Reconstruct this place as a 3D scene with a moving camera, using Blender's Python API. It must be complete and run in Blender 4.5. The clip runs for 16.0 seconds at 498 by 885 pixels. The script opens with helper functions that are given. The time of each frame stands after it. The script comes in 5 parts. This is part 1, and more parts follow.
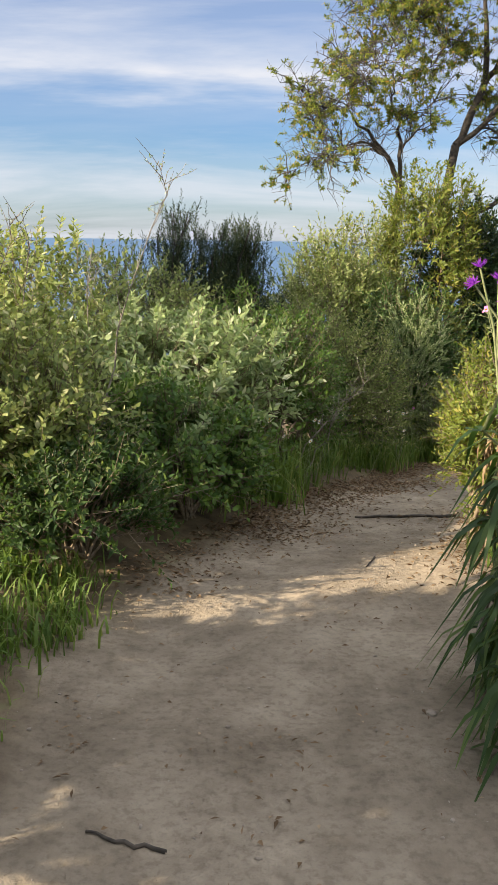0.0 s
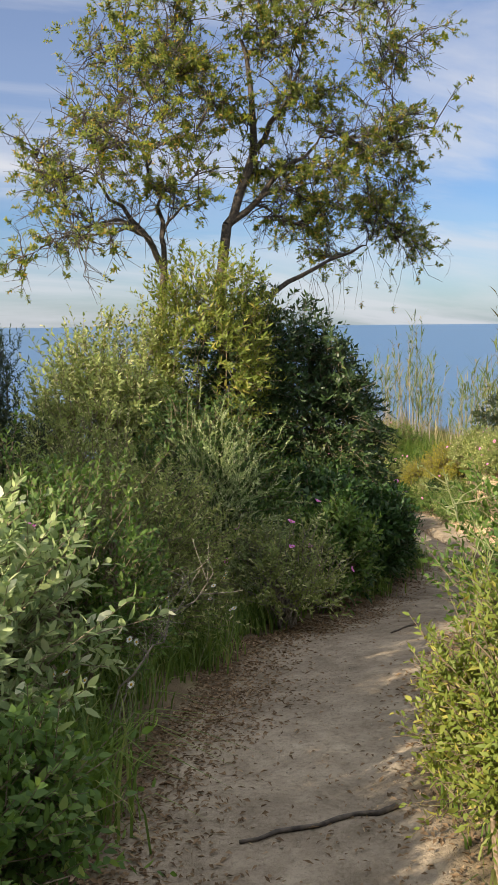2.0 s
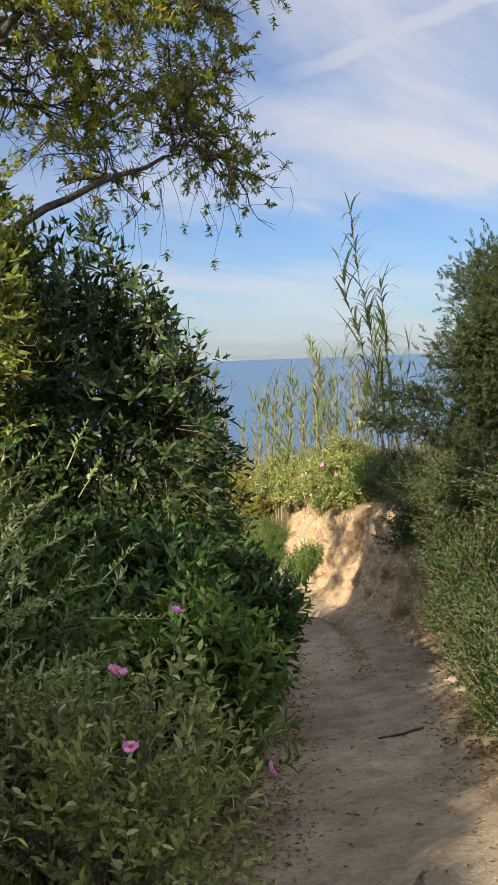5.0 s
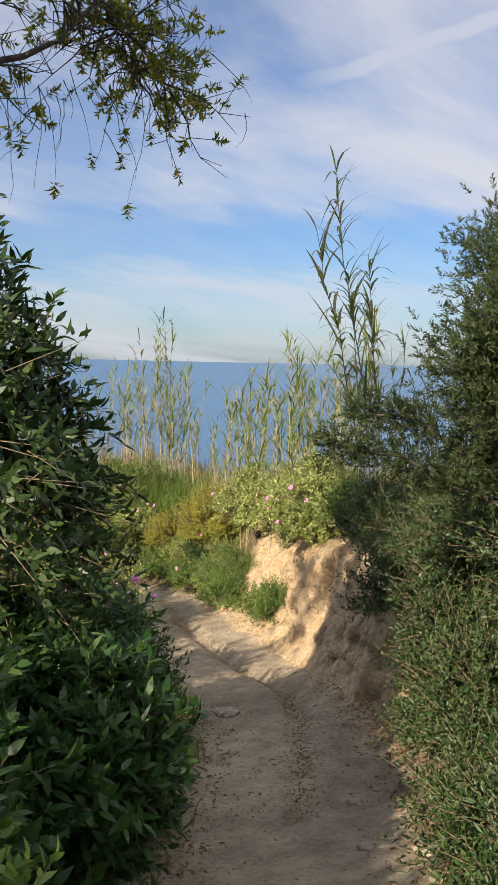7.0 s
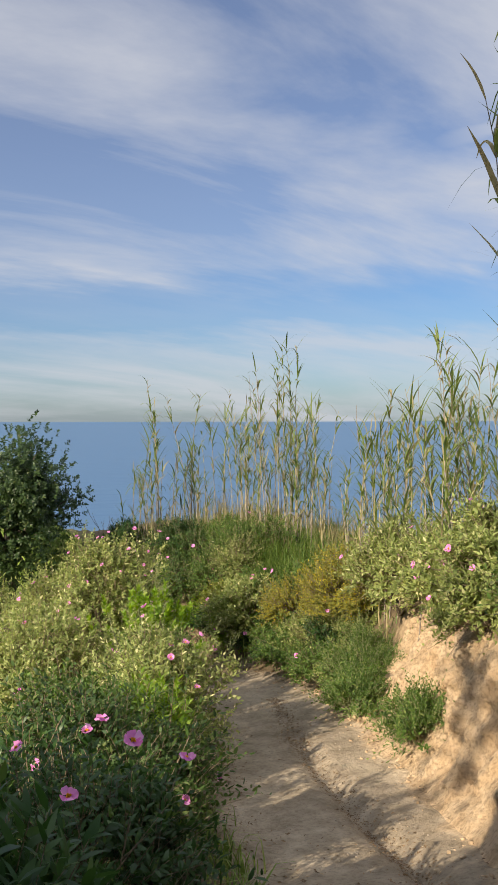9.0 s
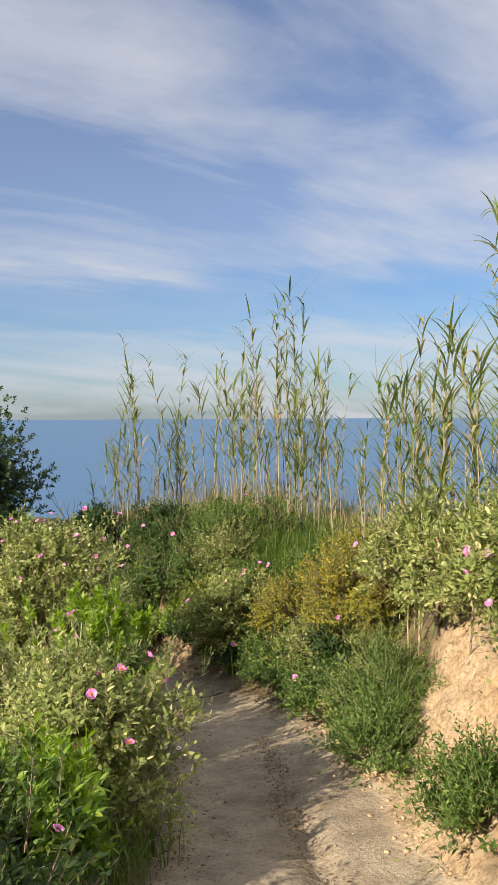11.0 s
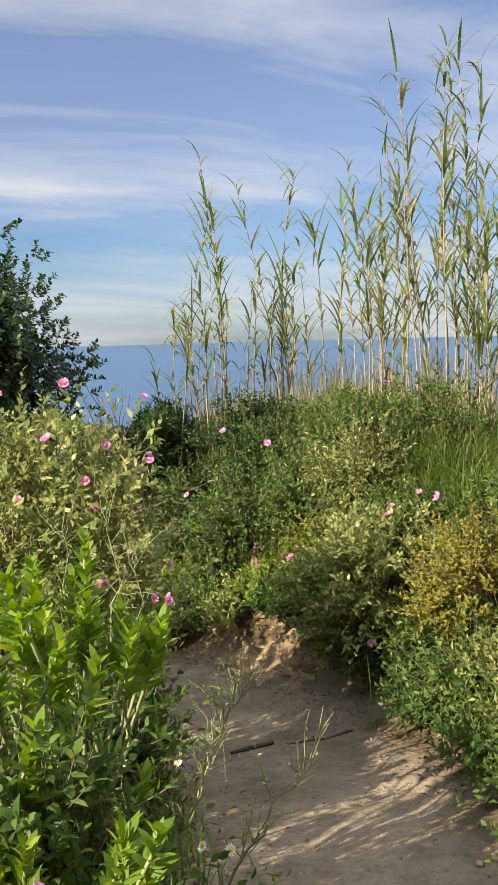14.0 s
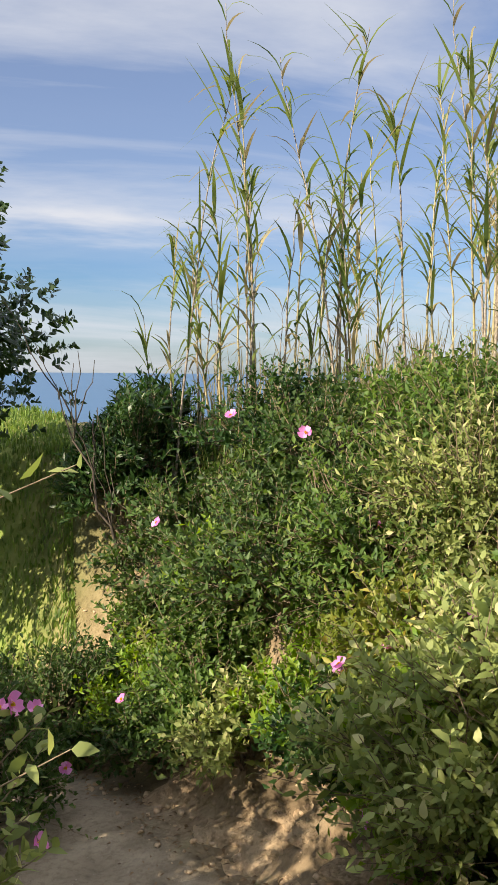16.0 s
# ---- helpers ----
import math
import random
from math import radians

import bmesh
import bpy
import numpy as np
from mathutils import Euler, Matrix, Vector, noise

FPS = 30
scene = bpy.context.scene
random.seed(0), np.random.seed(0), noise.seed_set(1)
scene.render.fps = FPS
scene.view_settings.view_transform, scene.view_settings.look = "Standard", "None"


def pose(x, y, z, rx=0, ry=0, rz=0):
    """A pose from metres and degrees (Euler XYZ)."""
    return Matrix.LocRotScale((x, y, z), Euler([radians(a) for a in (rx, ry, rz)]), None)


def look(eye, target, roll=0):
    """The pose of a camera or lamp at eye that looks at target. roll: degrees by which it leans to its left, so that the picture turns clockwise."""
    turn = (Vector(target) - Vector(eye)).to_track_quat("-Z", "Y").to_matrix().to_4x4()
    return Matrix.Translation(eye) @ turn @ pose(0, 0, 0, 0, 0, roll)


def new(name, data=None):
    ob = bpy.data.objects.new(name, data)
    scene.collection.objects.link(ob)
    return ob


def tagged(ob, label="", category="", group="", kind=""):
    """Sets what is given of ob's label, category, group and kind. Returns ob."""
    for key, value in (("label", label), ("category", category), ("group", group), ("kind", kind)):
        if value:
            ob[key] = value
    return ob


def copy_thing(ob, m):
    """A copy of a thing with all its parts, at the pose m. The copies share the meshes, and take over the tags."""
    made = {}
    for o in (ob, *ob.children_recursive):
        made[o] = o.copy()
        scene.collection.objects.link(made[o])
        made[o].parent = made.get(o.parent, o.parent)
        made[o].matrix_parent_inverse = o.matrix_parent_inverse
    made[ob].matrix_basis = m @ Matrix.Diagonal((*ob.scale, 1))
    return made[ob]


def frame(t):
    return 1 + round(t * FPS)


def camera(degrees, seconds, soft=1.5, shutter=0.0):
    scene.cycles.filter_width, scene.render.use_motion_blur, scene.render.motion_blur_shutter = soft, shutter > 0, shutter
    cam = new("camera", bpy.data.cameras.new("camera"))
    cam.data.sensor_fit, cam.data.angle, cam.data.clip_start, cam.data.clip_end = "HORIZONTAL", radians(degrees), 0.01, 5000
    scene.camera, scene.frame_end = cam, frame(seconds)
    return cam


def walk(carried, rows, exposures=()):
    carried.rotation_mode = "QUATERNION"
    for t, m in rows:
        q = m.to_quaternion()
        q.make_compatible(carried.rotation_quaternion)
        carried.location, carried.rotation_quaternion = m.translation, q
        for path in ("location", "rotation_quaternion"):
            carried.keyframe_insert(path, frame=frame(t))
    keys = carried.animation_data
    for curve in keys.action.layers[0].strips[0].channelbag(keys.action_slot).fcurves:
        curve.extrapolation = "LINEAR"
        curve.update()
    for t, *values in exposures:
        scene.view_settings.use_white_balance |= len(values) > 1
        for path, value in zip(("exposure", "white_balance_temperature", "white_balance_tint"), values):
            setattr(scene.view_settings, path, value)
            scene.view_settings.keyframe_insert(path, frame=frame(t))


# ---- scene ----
cam = camera(31.1, 16.0, soft=1.0)
PATH = [
    (0, (-0.118, 0.168, 1.46), (-0.073, 2.117, 1.013), 0.9),
    (0.5, (-0.153, 0.747, 1.469), (-0.01, 2.698, 1.052), 0.1),
    (1, (-0.254, 1.244, 1.571), (0.005, 3.19, 1.19), -0.2),
    (1.5, (-0.258, 1.877, 1.594), (0.185, 3.804, 1.291), -0.8),
    (2, (-0.233, 2.524, 1.593), (0.408, 4.4, 1.327), -0.5),
    (2.5, (-0.13, 3.112, 1.516), (0.638, 4.95, 1.329), -1.4),
    (3, (0.08, 3.764, 1.375), (0.92, 5.572, 1.221), -2.1),
    (3.5, (0.302, 4.323, 1.3), (1.151, 6.123, 1.103), -1.5),
    (4, (0.524, 4.946, 1.22), (1.407, 6.73, 1.023), -1.3),
    (4.5, (0.733, 5.574, 1.125), (1.746, 7.288, 0.942), -2.9),
    (4.7, (0.825, 5.816, 1.092), (1.931, 7.471, 0.9), -3.5),
    (6.8, (2.255, 7.238, 0.984), (3.443, 8.837, 0.804), 1.4),
    (7, (2.431, 7.404, 0.983), (3.578, 9.032, 0.798), 1.3),
    (7.5, (2.912, 7.913, 0.889), (3.918, 9.632, 0.697), 1.6),
    (8, (3.355, 8.397, 0.772), (4.245, 10.179, 0.598), 1.3),
    (8.5, (3.747, 8.94, 0.709), (4.599, 10.745, 0.594), 1.0),
    (9, (4.038, 9.512, 0.606), (4.903, 11.314, 0.552), -0.1),
    (9.2, (4.163, 9.719, 0.582), (5.031, 11.52, 0.54), -1.1),
    (11.3, (5.434, 11.728, 0.14), (6.246, 13.554, 0.069), 0.2),
    (11.5, (5.565, 11.923, 0.116), (6.328, 13.767, -0.01), 0.2),
    (12, (5.838, 12.429, 0.019), (6.49, 14.307, -0.198), 0.3),
    (12.5, (6.171, 12.971, -0.092), (6.742, 14.873, -0.328), 0.4),
    (13, (6.416, 13.619, -0.213), (6.872, 15.553, -0.441), 0.3),
    (13.5, (6.588, 14.266, -0.36), (7.01, 16.209, -0.581), -1.0),
    (14, (6.742, 14.969, -0.401), (7.296, 16.877, -0.631), -1.5),
    (14.5, (6.905, 15.585, -0.531), (7.515, 17.474, -0.769), -0.3),
    (15, (7.11, 16.202, -0.631), (7.691, 18.101, -0.87), 0.2),
    (15.5, (7.238, 16.792, -0.779), (7.822, 18.695, -0.969), 1.9),
    (16, (7.569, 17.416, -0.852), (8.007, 19.361, -1.011), 0.5),
]
walk(cam, [(t, look(eye, target, roll)) for t, eye, target, roll in PATH],
     exposures=[(0.0, 1.28, 6640, 10), (1.0, 1.28, 6640, 10), (2.2, 1.08, 6640, 10), (4.5, 1.05, 6640, 10), (7.5, 1.02, 6640, 10), (9.0, 0.88, 6640, 10), (11.5, 1.0, 6640, 10), (13.5, 1.1, 6640, 10), (16.0, 1.16, 6640, 10)])

# ---- sun, sky, exposure ----
SUN_TO = Vector((-0.93, -0.305, 0.54)).normalized()
sun_data = bpy.data.lights.new("sun", "SUN")
sun_data.energy, sun_data.angle, sun_data.color = 5.0, radians(0.6), (1.0, 0.87, 0.68)
sun = new("sun", sun_data)
sun.rotation_mode = "QUATERNION"
sun.rotation_quaternion = SUN_TO.to_track_quat("Z", "Y")

world = bpy.data.worlds.new("sky")
scene.world = world
world.use_nodes = True
wn, wl = world.node_tree.nodes, world.node_tree.links
wn.clear()


def wnode(kind, **values):
    n = wn.new(kind)
    for key, value in values.items():
        n.inputs[key].default_value = value
    return n


sky = wn.new("ShaderNodeTexSky")
sky.sky_type, sky.sun_disc = "NISHITA", False
sky.sun_elevation = math.asin(SUN_TO.z)
sky.sun_rotation = math.atan2(SUN_TO.x, SUN_TO.y)
sky.air_density, sky.dust_density, sky.ozone_density = 1.0, 0.6, 2.0
coord = wn.new("ShaderNodeTexCoord")
sep = wn.new("ShaderNodeSeparateXYZ")
wl.new(coord.outputs["Generated"], sep.inputs[0])
# cloud sheet: the direction laid on a high plane
lift = wn.new("ShaderNodeMath"); lift.operation = "ADD"; lift.inputs[1].default_value = 0.26
wl.new(sep.outputs["Z"], lift.inputs[0])
clampz = wn.new("ShaderNodeMath"); clampz.operation = "MAXIMUM"; clampz.inputs[1].default_value = 0.05
wl.new(lift.outputs[0], clampz.inputs[0])
dx = wn.new("ShaderNodeMath"); dx.operation = "DIVIDE"
dy = wn.new("ShaderNodeMath"); dy.operation = "DIVIDE"
wl.new(sep.outputs["X"], dx.inputs[0]); wl.new(clampz.outputs[0], dx.inputs[1])
wl.new(sep.outputs["Y"], dy.inputs[0]); wl.new(clampz.outputs[0], dy.inputs[1])
comb = wn.new("ShaderNodeCombineXYZ")
wl.new(dx.outputs[0], comb.inputs[0]); wl.new(dy.outputs[0], comb.inputs[1])
mapn = wn.new("ShaderNodeMapping")
mapn.inputs["Rotation"].default_value = (0, 0, radians(-24))
mapn.inputs["Scale"].default_value = (0.62, 1.75, 1.0)
mapn.inputs["Location"].default_value = (0.7, 0.35, 0.0)
wl.new(comb.outputs[0], mapn.inputs[0])
n1 = wnode("ShaderNodeTexNoise", Scale=1.1, Detail=9.0, Roughness=0.58, Distortion=0.35)
wl.new(mapn.outputs[0], n1.inputs["Vector"])
r1 = wn.new("ShaderNodeValToRGB")
r1.color_ramp.elements[0].position, r1.color_ramp.elements[1].position = 0.38, 0.60
wl.new(n1.outputs["Fac"], r1.inputs[0])
# cover by height above the horizon: haze, a clear blue band, then a thin white sheet
cover = wn.new("ShaderNodeValToRGB")
cr = cover.color_ramp
for k, (p, v) in enumerate([(0.0, 0.68), (0.045, 0.64), (0.08, 0.6), (0.105, 0.14), (0.135, 0.22), (0.165, 0.85), (0.28, 0.74), (0.42, 0.66), (0.66, 1.0)]):
    e = cr.elements[k] if k < 2 else cr.elements.new(p)
    e.position, e.color = p, (v, v, v, 1)
warp = wnode("ShaderNodeTexNoise", Scale=2.2, Detail=5.0, Roughness=0.6)
wl.new(mapn.outputs[0], warp.inputs["Vector"])
wz = wn.new("ShaderNodeMath"); wz.operation = "MULTIPLY_ADD"; wz.inputs[1].default_value = 0.10
wl.new(warp.outputs["Fac"], wz.inputs[0])
zoff = wn.new("ShaderNodeMath"); zoff.operation = "SUBTRACT"; zoff.inputs[1].default_value = 0.05
wl.new(sep.outputs["Z"], zoff.inputs[0]); wl.new(zoff.outputs[0], wz.inputs[2])
wl.new(wz.outputs[0], cover.inputs[0])
mul = wn.new("ShaderNodeMath"); mul.operation = "MULTIPLY_ADD"; mul.inputs[1].default_value = 0.85
wl.new(r1.outputs[0], mul.inputs[0])
half = wn.new("ShaderNodeMath"); half.operation = "MULTIPLY"; half.inputs[1].default_value = 0.36
wl.new(cover.outputs[0], half.inputs[0]); wl.new(half.outputs[0], mul.inputs[2])
both = wn.new("ShaderNodeMath"); both.operation = "MULTIPLY"; both.use_clamp = True
wl.new(mul.outputs[0], both.inputs[0]); wl.new(cover.outputs[0], both.inputs[1])
# one long thin streak of cloud
def wdot(v):
    d = wn.new("ShaderNodeVectorMath"); d.operation = "DOT_PRODUCT"; d.inputs[1].default_value = v
    wl.new(coord.outputs["Generated"], d.inputs[0])
    return d.outputs["Value"]


def wrange(src, a0, a1, b0, b1):
    r = wn.new("ShaderNodeMapRange"); r.interpolation_type = "SMOOTHSTEP"
    for key, value in (("From Min", a0), ("From Max", a1), ("To Min", b0), ("To Max", b1)):
        r.inputs[key].default_value = value
    wl.new(src, r.inputs["Value"])
    return r.outputs["Result"]


def wmath(kind, p, q):
    m = wn.new("ShaderNodeMath"); m.operation = kind
    for k, v in ((0, p), (1, q)):
        if isinstance(v, (int, float)):
            m.inputs[k].default_value = v
        else:
            wl.new(v, m.inputs[k])
    return m.outputs[0]


off = wmath("ADD", wdot((0.4003, 0.0345, -0.9157)), wmath("MULTIPLY", wmath("SUBTRACT", warp.outputs["Fac"], 0.5), 0.03))
streak_mask = wrange(wmath("ABSOLUTE", off, 0.0), 0.003, 0.022, 0.75, 0.0)
streak_mask = wmath("MULTIPLY", streak_mask, wrange(wdot((0.7211, -0.6284, 0.2916)), -0.03, 0.12, 0.0, 1.0))
streak_mask = wmath("MULTIPLY", streak_mask, wrange(wdot((0.7211, -0.6284, 0.2916)), 0.45, 0.6, 1.0, 0.0))
both_all = wmath("MAXIMUM", both.outputs[0], streak_mask)
skymix = wn.new("ShaderNodeMix"); skymix.data_type = "RGBA"
sheet = wn.new("ShaderNodeValToRGB")  # the thin cloud sheet is made brighter high overhead, above the view, to fill shade
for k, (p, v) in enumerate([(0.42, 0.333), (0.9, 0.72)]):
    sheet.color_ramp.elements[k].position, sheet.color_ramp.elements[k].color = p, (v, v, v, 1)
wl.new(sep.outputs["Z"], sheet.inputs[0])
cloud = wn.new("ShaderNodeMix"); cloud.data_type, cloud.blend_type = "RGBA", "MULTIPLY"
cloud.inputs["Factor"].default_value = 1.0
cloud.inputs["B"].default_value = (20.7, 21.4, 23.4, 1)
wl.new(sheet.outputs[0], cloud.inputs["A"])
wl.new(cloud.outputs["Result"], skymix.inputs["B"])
tint = wn.new("ShaderNodeMix"); tint.data_type, tint.blend_type = "RGBA", "MULTIPLY"
tint.inputs["Factor"].default_value = 1.0
tint.inputs["B"].default_value = (0.66, 0.87, 1.2, 1)
wl.new(sky.outputs[0], tint.inputs["A"])
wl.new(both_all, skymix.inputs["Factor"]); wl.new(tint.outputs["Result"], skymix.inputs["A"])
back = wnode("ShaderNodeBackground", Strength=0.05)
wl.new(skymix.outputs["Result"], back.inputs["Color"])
wout = wn.new("ShaderNodeOutputWorld")
wl.new(back.outputs[0], wout.inputs[0])

# ---- materials ----


def material(name):
    m = bpy.data.materials.new(name)
    m.use_nodes = True
    nt = m.node_tree
    return m, nt.nodes, nt.links, nt.nodes["Principled BSDF"], nt.nodes["Material Output"]


def leaf_mat(name, a, b, c=None, rough=0.5, through_light=0.35, spec=0.35, depth=0.7):
    """Leaf: colours a..b..c by leaf, a fine mottle, light shining through."""
    m, n, l, p, out = material(name)
    geo = n.new("ShaderNodeNewGeometry")
    ramp = n.new("ShaderNodeValToRGB")
    els = ramp.color_ramp.elements
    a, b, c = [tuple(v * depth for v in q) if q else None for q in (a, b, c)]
    els[0].color, els[1].color = (*a, 1), (*b, 1)
    els[1].position = 0.8
    if c:
        e = els.new(1.0)
        e.color = (*c, 1)
        els[1].position = 0.86
    l.new(geo.outputs["Random Per Island"], ramp.inputs[0])
    tc = n.new("ShaderNodeTexCoord")
    no = n.new("ShaderNodeTexNoise")
    no.inputs["Scale"].default_value, no.inputs["Detail"].default_value = 2.5, 4
    l.new(tc.outputs["Object"], no.inputs["Vector"])
    hsv = n.new("ShaderNodeHueSaturation")
    mr = n.new("ShaderNodeMapRange")
    mr.inputs["To Min"].default_value, mr.inputs["To Max"].default_value = 0.55, 1.45
    l.new(no.outputs["Fac"], mr.inputs["Value"])
    l.new(mr.outputs[0], hsv.inputs["Value"])
    l.new(ramp.outputs[0], hsv.inputs["Color"])
    l.new(hsv.outputs[0], p.inputs["Base Color"])
    p.inputs["Roughness"].default_value = rough
    p.inputs["Specular IOR Level"].default_value = spec
    tr = n.new("ShaderNodeBsdfTranslucent")
    bright = n.new("ShaderNodeHueSaturation")
    bright.inputs["Hue"].default_value, bright.inputs["Saturation"].default_value, bright.inputs["Value"].default_value = 0.485, 1.1, 1.6
    l.new(hsv.outputs[0], bright.inputs["Color"])
    l.new(bright.outputs[0], tr.inputs["Color"])
    mix = n.new("ShaderNodeMixShader")
    mix.inputs[0].default_value = through_light
    l.new(p.outputs[0], mix.inputs[1])
    l.new(tr.outputs[0], mix.inputs[2])
    l.new(mix.outputs[0], out.inputs[0])
    return m


def bark_mat(name, a, b, scale=30.0, rough=0.85):
    m, n, l, p, out = material(name)
    tc = n.new("ShaderNodeTexCoord")
    no = n.new("ShaderNodeTexNoise")
    no.inputs["Scale"].default_value, no.inputs["Detail"].default_value = scale, 6
    l.new(tc.outputs["Object"], no.inputs["Vector"])
    ramp = n.new("ShaderNodeValToRGB")
    ramp.color_ramp.elements[0].color, ramp.color_ramp.elements[1].color = (*a, 1), (*b, 1)
    ramp.color_ramp.elements[0].position, ramp.color_ramp.elements[1].position = 0.35, 0.65
    l.new(no.outputs["Fac"], ramp.inputs[0])
    l.new(ramp.outputs[0], p.inputs["Base Color"])
    p.inputs["Roughness"].default_value = rough
    bump = n.new("ShaderNodeBump")
    bump.inputs["Strength"].default_value, bump.inputs["Distance"].default_value = 0.5, 0.01
    l.new(no.outputs["Fac"], bump.inputs["Height"])
    l.new(bump.outputs[0], p.inputs["Normal"])
    return m


CISTUS = leaf_mat("rockrose_leaf", (0.125, 0.17, 0.045), (0.31, 0.355, 0.12), (0.58, 0.55, 0.29), 0.6, 0.42, 0.3, 1.0)
SILVER = leaf_mat("silvery_leaf", (0.15, 0.22, 0.08), (0.37, 0.43, 0.20), (0.64, 0.64, 0.44), 0.6, 0.4, 0.3, 1.0)
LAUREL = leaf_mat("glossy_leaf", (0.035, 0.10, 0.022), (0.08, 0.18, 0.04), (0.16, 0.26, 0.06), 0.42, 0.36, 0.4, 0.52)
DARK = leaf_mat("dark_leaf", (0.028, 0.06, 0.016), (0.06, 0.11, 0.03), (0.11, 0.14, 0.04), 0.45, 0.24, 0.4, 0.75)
TREELEAF = leaf_mat("tree_leaf", (0.07, 0.11, 0.022), (0.22, 0.25, 0.05), (0.44, 0.28, 0.07), 0.5, 0.45, 0.4, 0.95)
YELLOW = leaf_mat("yellow_green_leaf", (0.16, 0.23, 0.04), (0.32, 0.37, 0.08), (0.58, 0.50, 0.12), 0.55, 0.42, 0.3)
BROOM = leaf_mat("broom_leaf", (0.22, 0.25, 0.06), (0.44, 0.41, 0.07), (0.70, 0.55, 0.03), 0.6, 0.4, 0.3)
HERB = leaf_mat("herb_leaf", (0.065, 0.135, 0.028), (0.16, 0.27, 0.055), (0.33, 0.41, 0.12), 0.55, 0.42, 0.35, 0.74)
# scrub green darkened in its colour, standing in for backlit and shaded foliage
SCRUBSHADE = leaf_mat("scrub_leaf_shade", (0.04, 0.085, 0.02), (0.10, 0.18, 0.04), (0.24, 0.30, 0.09), 0.55, 0.36, 0.35, 0.72)
BRIGHT = leaf_mat("bright_leaf", (0.16, 0.30, 0.025), (0.30, 0.46, 0.05), (0.40, 0.5, 0.08), 0.45, 0.42, 0.4)
GRASS = leaf_mat("grass_blade", (0.08, 0.145, 0.03), (0.19, 0.28, 0.06), (0.38, 0.36, 0.15), 0.55, 0.4, 0.3, 0.85)
DRYGRASS = leaf_mat("dry_grass_blade", (0.30, 0.25, 0.12), (0.48, 0.42, 0.22), (0.6, 0.54, 0.34), 0.7, 0.3, 0.2)
REEDLEAF = leaf_mat("reed_leaf", (0.12, 0.18, 0.045), (0.26, 0.32, 0.085), (0.46, 0.41, 0.2), 0.5, 0.42, 0.35)
REEDDARK = leaf_mat("reed_leaf_dark", (0.06, 0.11, 0.03), (0.12, 0.18, 0.05), None, 0.45, 0.35, 0.4)
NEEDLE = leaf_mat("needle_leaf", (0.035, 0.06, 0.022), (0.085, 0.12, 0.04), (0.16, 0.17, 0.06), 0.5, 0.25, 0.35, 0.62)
LITTER = leaf_mat("dead_leaf", (0.10, 0.065, 0.035), (0.24, 0.16, 0.09), (0.36, 0.27, 0.17), 0.8, 0.1, 0.2, depth=1.0)
PETAL = leaf_mat("pink_petal", (0.62, 0.16, 0.46), (0.78, 0.30, 0.62), (0.82, 0.42, 0.7), 0.6, 0.4, 0.2, depth=1.0)
WHITE = leaf_mat("white_petal", (0.72, 0.70, 0.62), (0.8, 0.79, 0.72), None, 0.6, 0.3, 0.2, depth=1.0)
GOLD = leaf_mat("yellow_stamen", (0.75, 0.45, 0.03), (0.85, 0.58, 0.06), None, 0.6, 0.2, 0.2, depth=1.0)
BARK = bark_mat("grey_brown_bark", (0.035, 0.027, 0.02), (0.10, 0.08, 0.06))
THISTLE = leaf_mat("purple_floret", (0.26, 0.05, 0.38), (0.42, 0.10, 0.55), None, 0.6, 0.35, 0.2, 1.0)
STEM = bark_mat("stem_bark", (0.12, 0.085, 0.05), (0.26, 0.2, 0.13), 60)
DEADSTEM = bark_mat("dry_stem", (0.16, 0.13, 0.10), (0.34, 0.29, 0.23), 60)
CANE = bark_mat("reed_cane", (0.20, 0.17, 0.08), (0.44, 0.37, 0.2), 14, 0.5)
GREENSTEM = bark_mat("green_stem", (0.16, 0.19, 0.07), (0.3, 0.31, 0.15), 40, 0.7)
EARTH = bark_mat("earth_clod", (0.33, 0.225, 0.13), (0.54, 0.40, 0.26), 18, 0.95)
STONE = bark_mat("pale_stone", (0.22, 0.175, 0.13), (0.37, 0.31, 0.24), 25, 0.9)

# sandy soil: bare path, raw bank, dark litter under the plants
SOIL, sn, sl, sp, so = material("sandy_soil")
tc = sn.new("ShaderNodeTexCoord")


def snoise(scale, detail=6.0, rough=0.6):
    no = sn.new("ShaderNodeTexNoise")
    no.inputs["Scale"].default_value, no.inputs["Detail"].default_value, no.inputs["Roughness"].default_value = scale, detail, rough
    sl.new(tc.outputs["Object"], no.inputs["Vector"])
    return no


def sramp(src, stops):
    r = sn.new("ShaderNodeValToRGB")
    for k, (p, c) in enumerate(stops):
        e = r.color_ramp.elements[k] if k < 2 else r.color_ramp.elements.new(p)
        e.position, e.color = p, (*c, 1)
    sl.new(src, r.inputs[0])
    return r


def smix(fac, a, b, kind="MIX"):
    m = sn.new("ShaderNodeMix")
    m.data_type, m.blend_type = "RGBA", kind
    if isinstance(fac, float):
        m.inputs["Factor"].default_value = fac
    else:
        sl.new(fac, m.inputs["Factor"])
    sl.new(a, m.inputs["A"]), sl.new(b, m.inputs["B"])
    return m.outputs["Result"]


